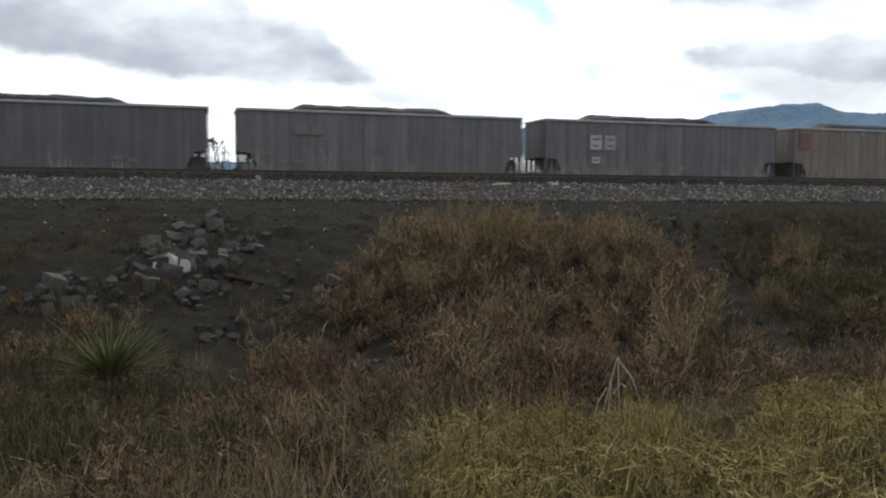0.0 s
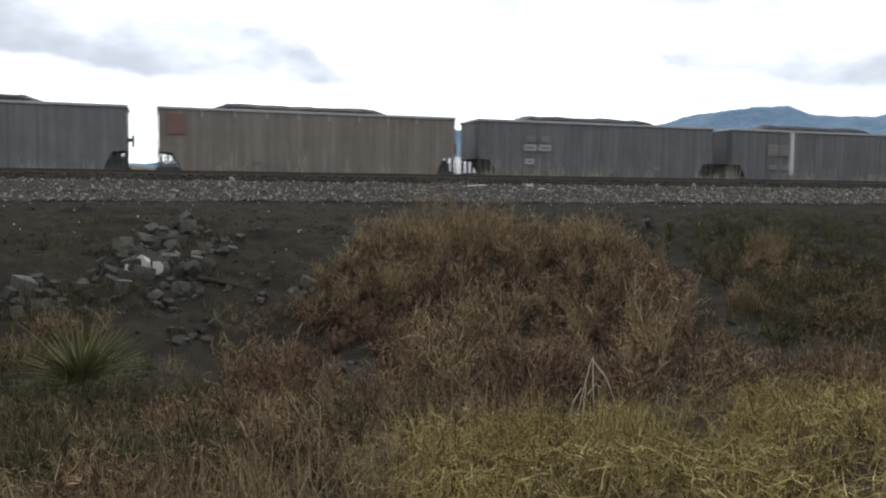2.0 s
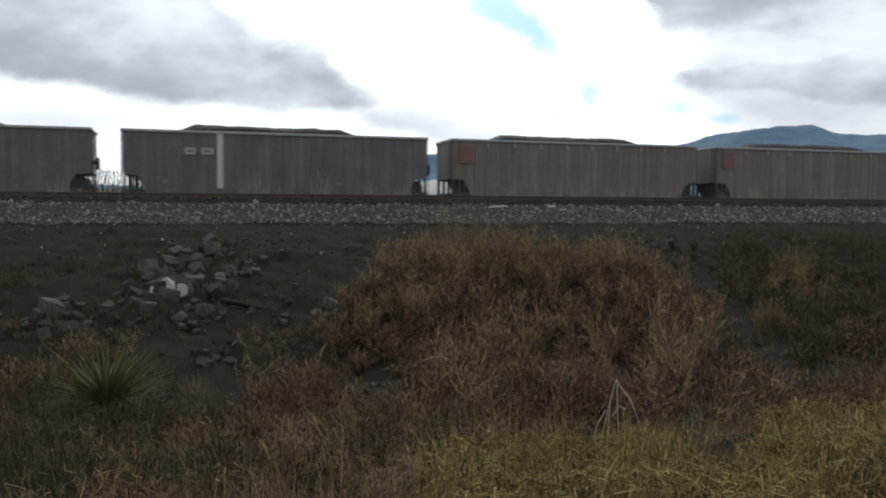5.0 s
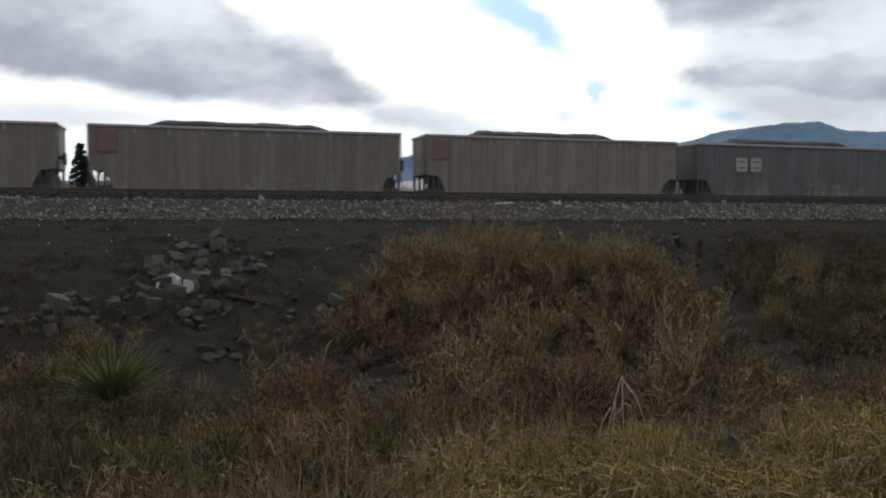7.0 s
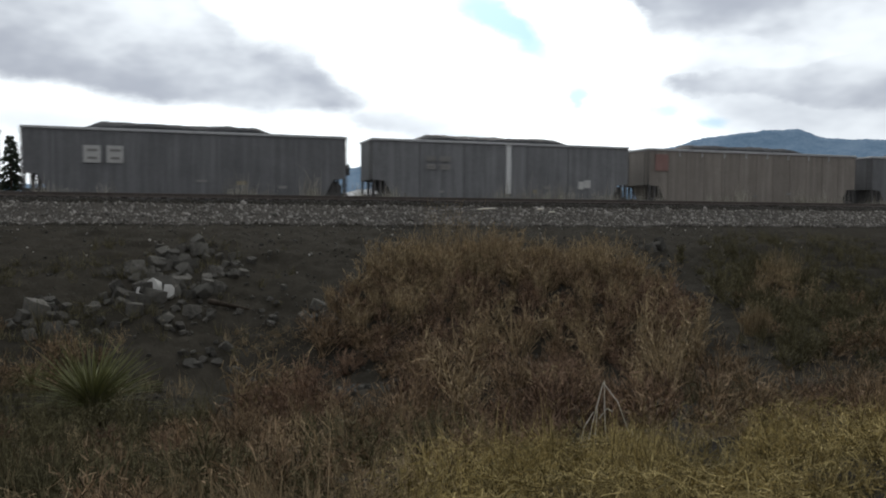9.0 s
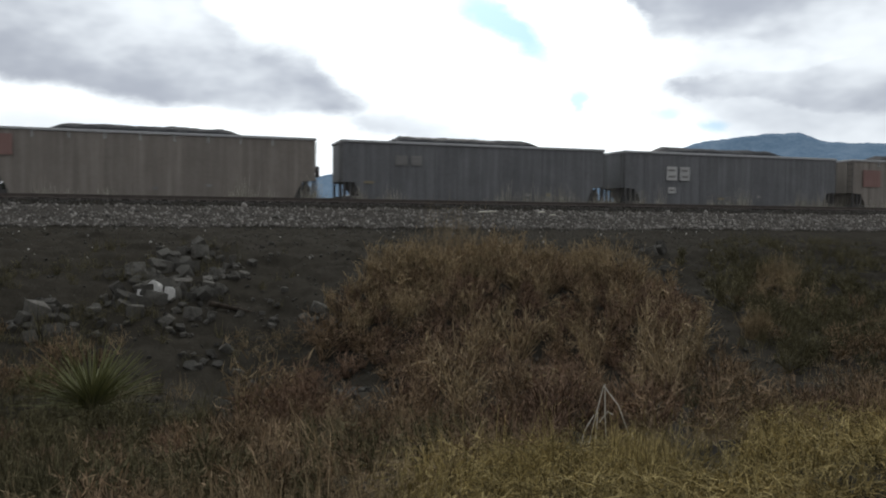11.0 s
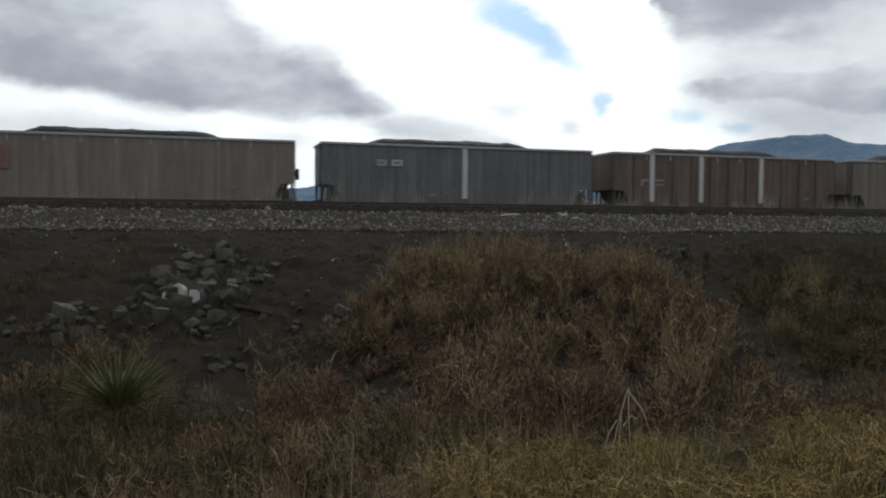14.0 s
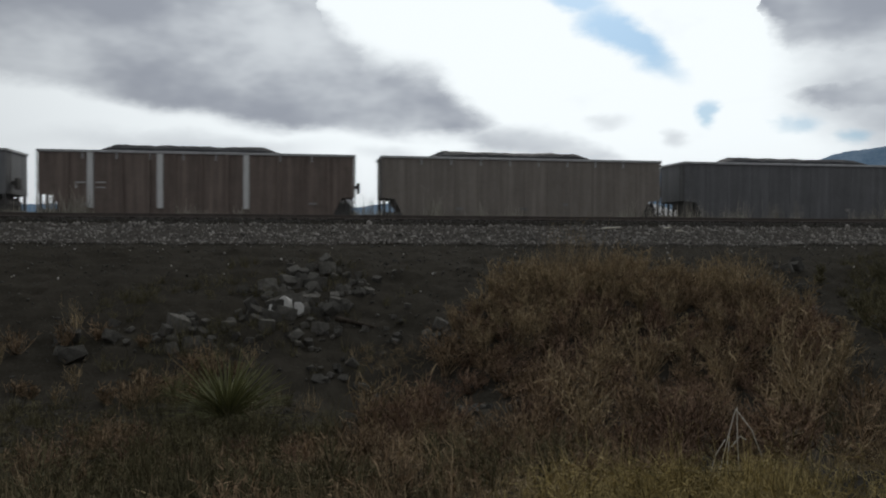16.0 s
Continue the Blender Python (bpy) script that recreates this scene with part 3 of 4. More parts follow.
# bare hollows between the weeds: x, y and half widths
CLEARINGS = [(-1.3, 13.1, 0.75, 1.6), (5.9, 16.2, 0.8, 1.7), (2.9, 10.1, 1.0, 0.6), (-3.6, 14.6, 0.9, 2.4), (0.8, 10.7, 1.5, 0.5), (3.3, 13.9, 0.8, 0.4), (0.9, 13.6, 0.7, 0.4)]


def bushes(cx, cy, rx, ry, step, gap, seed):
    """Feet of single bushes, evenly apart but not in rows."""
    gx, gy = np.meshgrid(np.arange(cx - rx, cx + rx, step), np.arange(cy - ry, cy + ry, step))
    x, y = gx.ravel() + RNG.uniform(-0.45, 0.45, gx.size) * step, gy.ravel() + RNG.uniform(-0.45, 0.45, gx.size) * step
    keep = (((x - cx) / rx) ** 2 + ((y - cy) / ry) ** 2 < 1) & (lattice(x / 1.3, y / 1.3, 70 + seed) > gap)
    for bx, by, rx, ry in CLEARINGS:
        keep &= ((x - bx) / rx) ** 2 + ((y - by) / ry) ** 2 > 1
    x, y = x[keep], y[keep]
    return np.stack([x, y, ground(x, y) - 0.02], 1)


def shuffled(p, shares):
    p = p[RNG.permutation(len(p))]
    cuts = (np.cumsum(shares)[:-1] * len(p)).astype(int)
    return np.split(p, cuts)


def plants():
    # weeds over the spur and down its flank
    spur = np.concatenate([bushes(2.2, 17.6, 4.2, 4.1, 0.54, 0.0, 1), bushes(-1.8, 17.0, 0.9, 1.7, 0.52, 0.15, 41), bushes(2.4, 17.4, 1.7, 1.9, 0.6, 0.0, 45), bushes(-2.05, 11.5, 0.7, 1.2, 0.44, 0.05, 2), bushes(1.4, 12.6, 2.6, 1.8, 0.60, 0.34, 3), bushes(4.1, 13.0, 0.9, 0.8, 0.5, 0.05, 4), bushes(1.6, 9.4, 2.4, 0.8, 0.46, 0.5, 17)])
    brown, russet, pale = shuffled(spur, (0.45, 0.35, 0.20))
    stuff("brown_weeds", join([weeds(brown, 0.90, 36, 6, 0.50, 0.0145), tangle(brown, 0.34, 16, 0.26, 0.013, 50)]), M_WEED, "dense dry brown weeds covering the ditch bank", "dry weeds")
    russet = np.concatenate([russet, bushes(5.2, 17.4, 1.1, 2.2, 0.5, 0.3, 5), bushes(-1.9, 11.0, 0.6, 0.5, 0.5, 0.1, 6)])
    stuff("russet_weeds", join([weeds(russet, 0.78, 36, 6, 0.54, 0.0145, 51), tangle(russet, 0.30, 14, 0.24, 0.013, 51)]), M_RUST, "low reddish-brown dry weeds among the others", "dry weeds")
    pale = np.concatenate([pale, bushes(0.6, 20.2, 2.4, 1.0, 0.5, 0.2, 7), bushes(2.6, 20.3, 3.4, 1.0, 0.42, 0.2, 22), bushes(-0.8, 18.6, 1.0, 1.6, 0.6, 0.3, 23), bushes(-1.9, 17.4, 0.7, 1.3, 0.6, 0.3, 40)])
    stuff("pale_weeds", weeds(pale, 1.15, 20, 6, 0.26, 0.016, 52), M_TAN, "thin pale stems standing among brown weeds", "dry weeds")
    # the near verge
    verge = np.concatenate([bushes(-1.3, 8.3, 2.6, 2.2, 0.40, 0.32, 8), bushes(-4.0, 8.8, 2.0, 2.0, 0.42, 0.36, 9), bushes(5.6, 10.0, 3.8, 1.5, 0.50, 0.46, 10), bushes(-1.2, 5.6, 1.8, 1.1, 0.28, 0.42, 11), bushes(4.6, 9.2, 1.6, 0.8, 0.5, 0.35, 37)])
    brown, russet, pale, green = shuffled(verge, (0.45, 0.2, 0.12, 0.23))
    green = np.concatenate([green, bushes(-4.8, 9.6, 2.2, 1.5, 0.48, 0.2, 38), bushes(-3.2, 6.4, 1.4, 1.2, 0.4, 0.35, 39)])
    stuff("verge_olive_weeds", join([weeds(green, 0.5, 30, 6, 0.48, 0.0095, 59), tangle(green, 0.2, 14, 0.15, 0.007, 59)]), M_OLIVE, "dull olive weeds along the roadside verge", "weeds")
    stuff("verge_weeds", join([weeds(brown, 0.58, 30, 6, 0.46, 0.0095, 53), tangle(brown, 0.2, 16, 0.15, 0.007, 53)]), M_WEED, "dry brown weeds along the roadside verge", "dry weeds")
    stuff("verge_russet_weeds", weeds(russet, 0.54, 30, 6, 0.48, 0.0095, 55), M_RUST, "reddish-brown dry weeds along the roadside verge", "dry weeds")
    stuff("verge_pale_weeds", weeds(pale, 0.54, 16, 7, 0.34, 0.0055, 56), M_TAN, "thin bleached stems along the roadside verge", "dry weeds")
    gold = np.concatenate([roots_in(3.6, 5.8, 3.2, 1.3, 1500, 0.44, 44, 0.42), roots_in(1.0, 4.9, 1.4, 0.9, 400, 0.35, 42, 0.42), roots_in(5.4, 5.9, 2.4, 1.0, 520, 0.45, 10, 0.5), roots_in(2.2, 4.4, 2.4, 0.9, 560, 0.36, 45, 0.4), roots_in(3.2, 5.9, 2.4, 1.2, 160)])
    stuff("golden_grass", join([grass(gold, 0.52, 15, 0.55, 0.65, 0.0080), tangle(gold, 0.36, 8, 0.15, 0.0066)]), M_GOLD, "thick tangled golden-yellow dry grass on the roadside", "dry grass")
    stuff("green_undergrowth", grass(gold[::2], 0.24, 9, 0.5, 0.3, 0.006), M_OLIVE, "olive-green blades beneath the golden grass", "grass")
    thin = np.concatenate([roots_in(-2.2, 6.2, 2.8, 2.0, 330, 0.4, 11, 0.6), roots_in(0.4, 8.4, 3.0, 1.2, 150, 0.5, 12, 0.6), roots_in(8.6, 13.2, 4.0, 2.6, 150, 0.45, 13), roots_in(-5.2, 13.4, 2.0, 1.4, 60, 0.5, 12), roots_in(-3.6, 17.2, 0.8, 0.5, 40, 0.2, 14), roots_in(-1.6, 4.6, 1.8, 0.7, 200, 0.3, 46, 0.5), roots_in(2.7, 7.5, 1.1, 0.8, 70)])
    stuff("bleached_grass", join([grass(thin, 0.50, 16, 0.32, 0.25, 0.0058), tangle(thin, 0.3, 6, 0.16, 0.0055)]), M_TAN, "pale bleached dry grass in thin tufts", "dry grass")
    slope = np.concatenate([roots_in(12.2, 23.5, 4.4, 6.2, 560, 0.38, 15), roots_in(9.6, 15.4, 3.6, 3.6, 340, 0.38, 16), roots_in(6.4, 10.8, 3.0, 1.8, 160, 0.5, 29), roots_in(8.3, 18.2, 1.0, 2.4, 130, 0.3, 33), roots_in(-6.0, 10.8, 3.4, 3.0, 420, 0.36, 17, 0.7), roots_in(-3.6, 6.2, 1.8, 1.6, 260, 0.32, 18, 0.6), roots_in(14.5, 28, 5, 3, 300, 0.3, 19), roots_in(-8, 18, 2.5, 3.5, 140, 0.45, 25), roots_in(-6.5, 19.5, 4.0, 4.2, 160, 0.5, 27, 0.6)])
    stuff("olive_grass", join([grass(slope, 0.60, 20, 0.36, 0.25, 0.009), tangle(slope, 0.3, 7, 0.2, 0.008)]), M_OLIVE, "grey-green and straw-coloured grass on the slopes", "grass")
    slope = np.concatenate([bushes(11.2, 18.6, 4.4, 5.4, 0.78, 0.56, 12), bushes(-5.0, 13.6, 2.4, 1.8, 0.55, 0.45, 13), bushes(-8.6, 15.0, 3, 2.2, 0.8, 0.5, 14), bushes(7.4, 14.0, 2.4, 2.4, 0.62, 0.68, 15), bushes(-4.2, 17.2, 1.2, 0.9, 0.6, 0.4, 16)])
    sage = np.concatenate([bushes(11.0, 20.0, 3.8, 5.0, 0.66, 0.15, 24), bushes(8.0, 14.2, 1.8, 2.4, 0.62, 0.35, 25), bushes(8.6, 25.0, 1.6, 2.0, 0.9, 0.4, 26)])
    stuff("olive_weeds", join([weeds(sage, 0.85, 28, 6, 0.44, 0.016, 58), tangle(sage, 0.3, 12, 0.24, 0.012, 58)]), M_OLIVE, "grey-olive bushy weeds covering the slope", "weeds")
    brown, pale = shuffled(slope, (0.7, 0.3))
    stuff("slope_weeds", join([weeds(brown, 0.66, 30, 6, 0.5, 0.016, 54), tangle(brown, 0.28, 14, 0.22, 0.008, 54)]), M_WEED, "sparse dry brown weeds on the slope", "dry weeds")
    stuff("slope_pale_weeds", weeds(pale, 0.8, 16, 6, 0.3, 0.010, 57), M_TAN, "thin bleached stems on the slope", "dry weeds")
    s, d = RNG.uniform(-30, 50, 2400), RNG.normal(39.75, 0.15, 2400)
    x, y = CA * s - SA * d, SA * s + CA * d
    keep = lattice(x / 1.7, y / 1.7, 31) > 0.40
    p = np.stack([x, y, ground(x, y)], 1)[keep]
    stuff("trackside_grass", grass(p, 1.6, 6, 0.2, 0.12, 0.020), M_PALEGRASS, "thin pale grass growing between the two tracks", "dry grass")


plants()


def tuft(x, y, tall, spread, blades, material, label):
    near = RNG.normal(0, spread * 0.3, (7, 2)) + np.array([[x, y]])
    p = np.stack([near[:, 0], near[:, 1], ground(near[:, 0], near[:, 1]) - 0.02], 1)
    tagged(new("grass_tuft", mesh_of("grass_tuft", *join([grass(p, tall, blades, 0.24, 0.12, 0.009), weeds(p, tall * 0.9, 14, 6, 0.3, 0.009)]), material)), label, "grass tuft", "tall grass tufts")


tuft(0.0, 20.7, 1.75, 1.2, 60, M_TAN, "tall pale tuft of dry grass on the spur")
tuft(4.15, 20.6, 2.0, 0.5, 60, M_TAN, "narrow upright pale tuft of dry grass")
tuft(6.85, 17.2, 0.85, 0.4, 60, M_TAN, "straw-yellow tuft of grass on the slope")
tuft(1.3, 20.5, 1.45, 1.2, 50, M_TAN, "tall pale tuft of dry grass on the spur")
tuft(9.8, 23.5, 1.3, 0.9, 50, M_TAN, "tall pale tuft of dry grass on the slope")
tuft(-2.0, 11.6, 0.85, 0.7, 16, M_WEED, "bushy brown tuft of dry weeds beside the gully")


def fallen_log(x, y):
    bm = bmesh.new()
    for k in range(6):
        a, b = -0.65 + 0.217 * k, -0.65 + 0.217 * (k + 1)
        rod(bm, (a, 0.03 * math.sin(k), 0.07), (b + 0.02, 0.03 * math.sin(k + 1), 0.07), 0.07 - 0.008 * k, 0.062 - 0.008 * k, 9)
    ob = tagged(part("fallen_log", bm, M_LOG, None, smooth=True), "dark weathered log lying on the bank", "log")
    ob.matrix_basis = Matrix.Translation(on(x, y, -0.03)) @ pose(0, 0, 0, 0, 14, 25)


fallen_log(-4.5, 18.6)


def broken_board(x, y, length, turn):
    """A splintered grey board lying on the ballast."""
    bm = bmesh.new()
    h = length / 2
    prism(bm, [(-h, 0.0), (-h * 0.92, 0.05), (h * 0.6, 0.06), (h, 0.03), (h * 0.95, 0.0)], -0.06, 0.06)
    bmesh.ops.bevel(bm, geom=bm.edges[:], offset=0.008, segments=1, affect="EDGES")
    ob = tagged(part("broken_board", bm, M_STRAW), "pale splintered board lying on the ballast", "board", "boards on the ballast")
    ob.matrix_basis = Matrix.Translation(on(x, y, 0.05)) @ pose(0, 0, 0, 12, -4, turn)


broken_board(2.4, 37.4, 0.9, 20)
broken_board(5.0, 38.3, 0.5, 40)
broken_board(5.5, 38.2, 0.35, -15)


def yucca(x, y, r, leaves, label):
    root = tagged(new("yucca"), label, "yucca", "yucca plants")
    root.location = on(x, y)
    rr = random.Random(3)
    shapes = []
    for k in range(5):
        bm = bmesh.new()
        n = 6
        rows = []
        for i in range(n + 1):
            q = i / n
            w = 0.017 * (1 - q) ** 0.6 + 0.0015
            sag = -(0.02 + 0.07 * k) * q * q
            rows.append([bm.verts.new((q, -w, sag + 0.006)), bm.verts.new((q, 0, sag)), bm.verts.new((q, w, sag + 0.006))])
        for a, b in zip(rows, rows[1:]):
            bm.faces.new((a[0], a[1], b[1], b[0]))
            bm.faces.new((a[1], a[2], b[2], b[1]))
        me = bpy.data.meshes.new("leaf")
        bm.to_mesh(me)
        bm.free()
        me.materials.append(M_YUCCA)
        shapes.append(me)
    for i in range(leaves):
        up = math.asin(rr.random() ** 0.62)
        ob = child("leaf", shapes[rr.randrange(5)], root)
        size = r * rr.uniform(0.75, 1.1)
        ob.matrix_basis = pose(0, 0, 0.12, 0, 0, rr.uniform(0, 360)) @ pose(0, 0, 0, rr.uniform(-30, 30), -math.degrees(up), 0) @ Matrix.Diagonal((size, size * rr.uniform(0.8, 1.3), size, 1))


yucca(-4.9, 11.7, 1.0, 330, "grey-green spiky yucca growing on the ditch bank")
yucca(-6.6, 13.4, 0.45, 80, "small grey-green yucca beside a larger one")


def dead_stalk(x, y):
    root = tagged(new("dead_stalk"), "bleached bent dead plant stalk above golden grass", "dead stalk")
    root.matrix_basis = Matrix.Translation(on(x, y, 0.02)) @ Matrix.Scale(0.70, 4)
    for pts in [((-0.24, 0, -0.1), (-0.12, 0.02, 0.42), (-0.03, 0, 0.80)), ((-0.03, 0, 0.80), (0.16, -0.03, 0.55), (0.34, 0.02, 0.08)), ((0.04, 0.05, -0.1), (0.0, 0.03, 0.4), (-0.01, 0.02, 0.82)),
                ((-0.34, 0.0, -0.1), (-0.26, 0.02, 0.22), (-0.15, 0, 0.42)), ((0.36, 0.02, 0.16), (0.40, 0.0, 0.05), (0.50, 0, -0.1)),
                ((-0.06, 0.1, 0.30), (0.05, 0.12, 0.44), (0.12, 0.1, 0.40)), ((-0.14, -0.04, -0.1), (-0.12, 0, 0.2), (-0.10, 0, 0.46))]:
        bm = bmesh.new()
        for a, b in zip(pts, pts[1:]):
            rod(bm, a, b, 0.0085, 0.0065, 6)
        part("stem", bm, M_STRAW, root)


dead_stalk(1.56, 7.3)


# ---- distance ----
def smooth(v, lo, hi):
    q = np.clip((v - lo) / (hi - lo), 0, 1)
    return q * q * (3 - 2 * q)


def mountains():
    az = np.linspace(-60, 75, 1100)
    el = 1.9 + 2.6 * smooth(az, -16, 3) + 0.15 * smooth(az, 4, 15) + 0.80 * smooth(az, 15.4, 18.7) + 0.28 * smooth(az, 18, 23) - 0.62 * smooth(az, 24, 25.8) - 0.15 * smooth(az, 26, 28.5) + 0.25 * smooth(az, 28.6, 30.5) - 1.2 * smooth(az, 34, 50)
    el = el + 0.08 * (lattice(az / 1.7, az * 0, 5) - 0.5) + 0.10 * (lattice(az / 0.5, az * 0, 6) - 0.5) + 0.05 * (lattice(az / 0.17, az * 0, 9) - 0.5)
    rows = np.linspace(0, 1, 26)
    v = []
    for q in rows:
        dist = 2300 + 900 * q + 120 * (lattice(az / 3 + 9, np.full_like(az, q * 5), 8) - 0.5)
        h = dist * np.tan(np.radians(el)) * (q ** 0.8 * 0.9 + 0.1 * q) * (1 - 0.14 * np.sin(np.pi * q) * lattice(az / 2.2, np.full_like(az, q * 6), 7))
        v.append(np.stack([dist * np.sin(np.radians(az)), dist * np.cos(np.radians(az)), EYE + h], 1))
    back = v[-1].copy()
    back[:, :2] *= 1.15
    back[:, 2] = 0
    v.append(back)
    v[0][:, 2] = 0.2
    c = len(az)
    i = np.arange(len(v) - 1)[:, None] * c + np.arange(c - 1)[None]
    f = np.stack([i, i + 1, i + c + 1, i + c], -1).reshape(-1, 4)
    tagged(new("mountains", mesh_of("mountains", np.concatenate(v), f, M_MOUNT, True)), "distant flat-topped mountains with blue haze painted in", "mountains", kind="structure")


mountains()


def low_hill(az, dist, wide, el, material, label):
    """A rounded rise of the land, far behind the railway."""
    bm = bmesh.new()
    n, m = 40, 10
    grid = []
    for j in range(m + 1):
        row = []
        for i in range(n + 1):
            a, b = -1 + 2 * i / n, -1 + 2 * j / m
            h = dist * math.tan(radians(el)) + EYE
            z = h * max(0, (1 - a * a)) ** 0.7 * max(0, (1 - b * b)) ** 0.7 * (0.92 + 0.16 * noise.noise((a * 3, b * 3, az)))
            row.append(bm.verts.new((a * wide, b * wide * 0.6, z)))
        grid.append(row)
    for r0, r1 in zip(grid, grid[1:]):
        for i in range(n):
            bm.faces.new((r0[i], r0[i + 1], r1[i + 1], r1[i]))
    ob = tagged(part("low_hill", bm, material, None, smooth=True), label, "hill", kind="structure")
    ob.matrix_basis = pose(dist * math.sin(radians(az)), dist * math.cos(radians(az)), 0, 0, 0, -az)


low_hill(1.5, 420, 85, 2.75, M_PALE, "pale bare field rising behind the railway")
low_hill(-21, 300, 60, 1.9, M_OLIVE, "dark grassy rise behind the railway")


def conifer(az, dist, top_el, half, seed, label):
    root = tagged(new("conifer_tree"), label, "conifer tree", "conifers behind the railway")
    x, y = dist * math.sin(radians(az)), dist * math.cos(radians(az))
    z0 = float(ground(x, y))
    h = EYE + dist * math.tan(radians(top_el)) - z0
    root.location = (x, y, z0)
    bm = bmesh.new()
    rod(bm, (0, 0, 0), (0, 0, h * 0.97), 0.16, 0.02, 8)
    part("trunk", bm, M_BARK, root)
    rng = np.random.default_rng(seed)
    roots, ways, lens = [], [], []
    k = 0
    z = 0.1 * h
    while z < h * 0.99:
        reach = half * (1 - z / h) ** 0.8 * rng.uniform(0.65, 1.15) + 0.08
        for a in rng.uniform(0, 6.28, 5):
            m = int(10 + 60 * reach)
            q = rng.random(m) ** 0.7
            p = np.stack([np.cos(a) * reach * q, np.sin(a) * reach * q, z + 0.12 * reach - 0.35 * reach * q * q + rng.normal(0, 0.03, m)], 1)
            roots.append(p)
            ways.append(np.array([math.cos(a), math.sin(a), -0.1]) + rng.normal(0, 0.7, (m, 3)))
            lens.append(rng.uniform(0.12, 0.30, m))
        z += h * 0.028
    v, f = strips(np.concatenate(roots), np.concatenate(ways), np.concatenate(lens), 0.07, 0.1)
    ob = new("crown", mesh_of("crown", v, f, M_NEEDLE))
    ob.parent = root


conifer(-24.4, 62, 4.35, 1.35, 1, "dark green conifer standing behind the railway")
conifer(-27.2, 60, 4.9, 1.2, 2, "slender dark conifer with a pointed top")


def shrub(az, dist, top_el, half, seed):
    root = tagged(new("bare_shrub"), "leafless grey-brown shrub behind the railway", "shrub", "bare shrubs")
    x, y = dist * math.sin(radians(az)), dist * math.cos(radians(az))
    z0 = float(ground(x, y))
    h = EYE + dist * math.tan(radians(top_el)) - z0
    root.location = (x, y, z0)
    rr = random.Random(seed)
    for k in range(7):
        bm = bmesh.new()
        a, lean = rr.uniform(0, 6.28), rr.uniform(0.1, 0.4)
        tip = Vector((math.cos(a) * half * lean * 2, math.sin(a) * half * lean * 2, h * rr.uniform(0.7, 0.95)))
        mid = tip * 0.5 + Vector((rr.uniform(-0.2, 0.2), rr.uniform(-0.2, 0.2), 0.1))
        rod(bm, (0, 0, 0), mid, 0.05, 0.035, 6)
        rod(bm, mid, tip, 0.035, 0.012, 5)
        part("limb", bm, M_BARK, root)
    n = 900
    a, q = RNG.uniform(0, 6.28, n), np.sqrt(RNG.random(n))
    zz = h * (0.35 + 0.6 * RNG.random(n))
    w = half * np.sin(np.clip(zz / h, 0, 1) * 2.6)
    p = np.stack([np.cos(a) * q * w, np.sin(a) * q * w, zz], 1)
    ob = new("twigs", mesh_of("twigs", *strips(p, outward(n, 0.6), RNG.uniform(0.2, 0.55, n), 0.03, 0.05), M_SHRUB))
    ob.parent = root


shrub(-15.8, 75, 3.5, 1.5, 1)
shrub(-17.2, 80, 3.0, 1.3, 2)
shrub(-22.6, 70, 2.9, 1.6, 3)


def utility_pole(az, dist, top_el, seed):
    root = tagged(new("utility_pole"), "weathered timber utility pole with two crossarms", "utility pole", "utility poles")
    x, y = dist * math.sin(radians(az)), dist * math.cos(radians(az))
    z0 = float(ground(x, y))
    h = EYE + dist * math.tan(radians(top_el)) - z0
    root.matrix_basis = pose(x, y, z0, 0, 0, -az)
    bm = bmesh.new()
    rod(bm, (0, 0, 0), (0, 0, h), 0.16, 0.10, 10)
    part("pole", bm, M_POLE, root)
    for z in (h - 0.15, h - 1.4):
        bm = bmesh.new()
        box(bm, -1.1, 1.1, -0.2, -0.08, z - 0.06, z + 0.06, 0.01)
        part("crossarm", bm, M_POLE, root)
        for k in (-1, -0.55, 0.55, 1):
            bm = bmesh.new()
            rod(bm, (k, -0.14, z + 0.06), (k, -0.14, z + 0.2), 0.04, 0.025, 6)
            part("insulator", bm, M_RIM, root)


utility_pole(-29.9, 95, 5.45, 1)
utility_pole(-20.9, 150, 3.5, 2)


# ---- coal train ----
PITCH, HALF, TOP, WIDE = 16.18, 7.39, 3.95, 1.47


def data(bm, name, material, smooth=False):
    me = bpy.data.meshes.new(name)
    bmesh.ops.recalc_face_normals(bm, faces=bm.faces[:])
    bm.to_mesh(me)
    bm.free()
    if smooth:
        me.shade_smooth()
    me.materials.append(material)
    return me


def body_data(material):
    """The four kinds of plate that make a car's tub."""
    side = [(-HALF, TOP), (-HALF, 1.84), (-6.78, 1.78), (-6.5, 1.3), (-6.28, 0.72), (6.28, 0.72), (6.5, 1.3), (6.78, 1.78), (HALF, 1.84), (HALF, TOP)]
    out = []
    bm = bmesh.new()
    prism(bm, side, -0.025, 0.025)
    out.append(data(bm, "side_sheet", material))
    bm = bmesh.new()
    box(bm, -0.025, 0.025, -WIDE + 0.05, WIDE - 0.05, 1.86, TOP)
    out.append(data(bm, "end_sheet", material))
    bm = bmesh.new()
    prism(bm, [(HALF - 0.05, 1.86), (HALF - 0.05, 1.92), (6.72, 1.88), (6.1, 0.9), (6.2, 0.85), (6.8, 1.82)], -WIDE + 0.05, WIDE - 0.05)
    out.append(data(bm, "slope_sheet", material))
    bm = bmesh.new()
    box(bm, -6.1, 6.1, -WIDE + 0.05, WIDE - 0.05, 0.74, 0.80)
    out.append(data(bm, "floor_sheet", material))
    return out


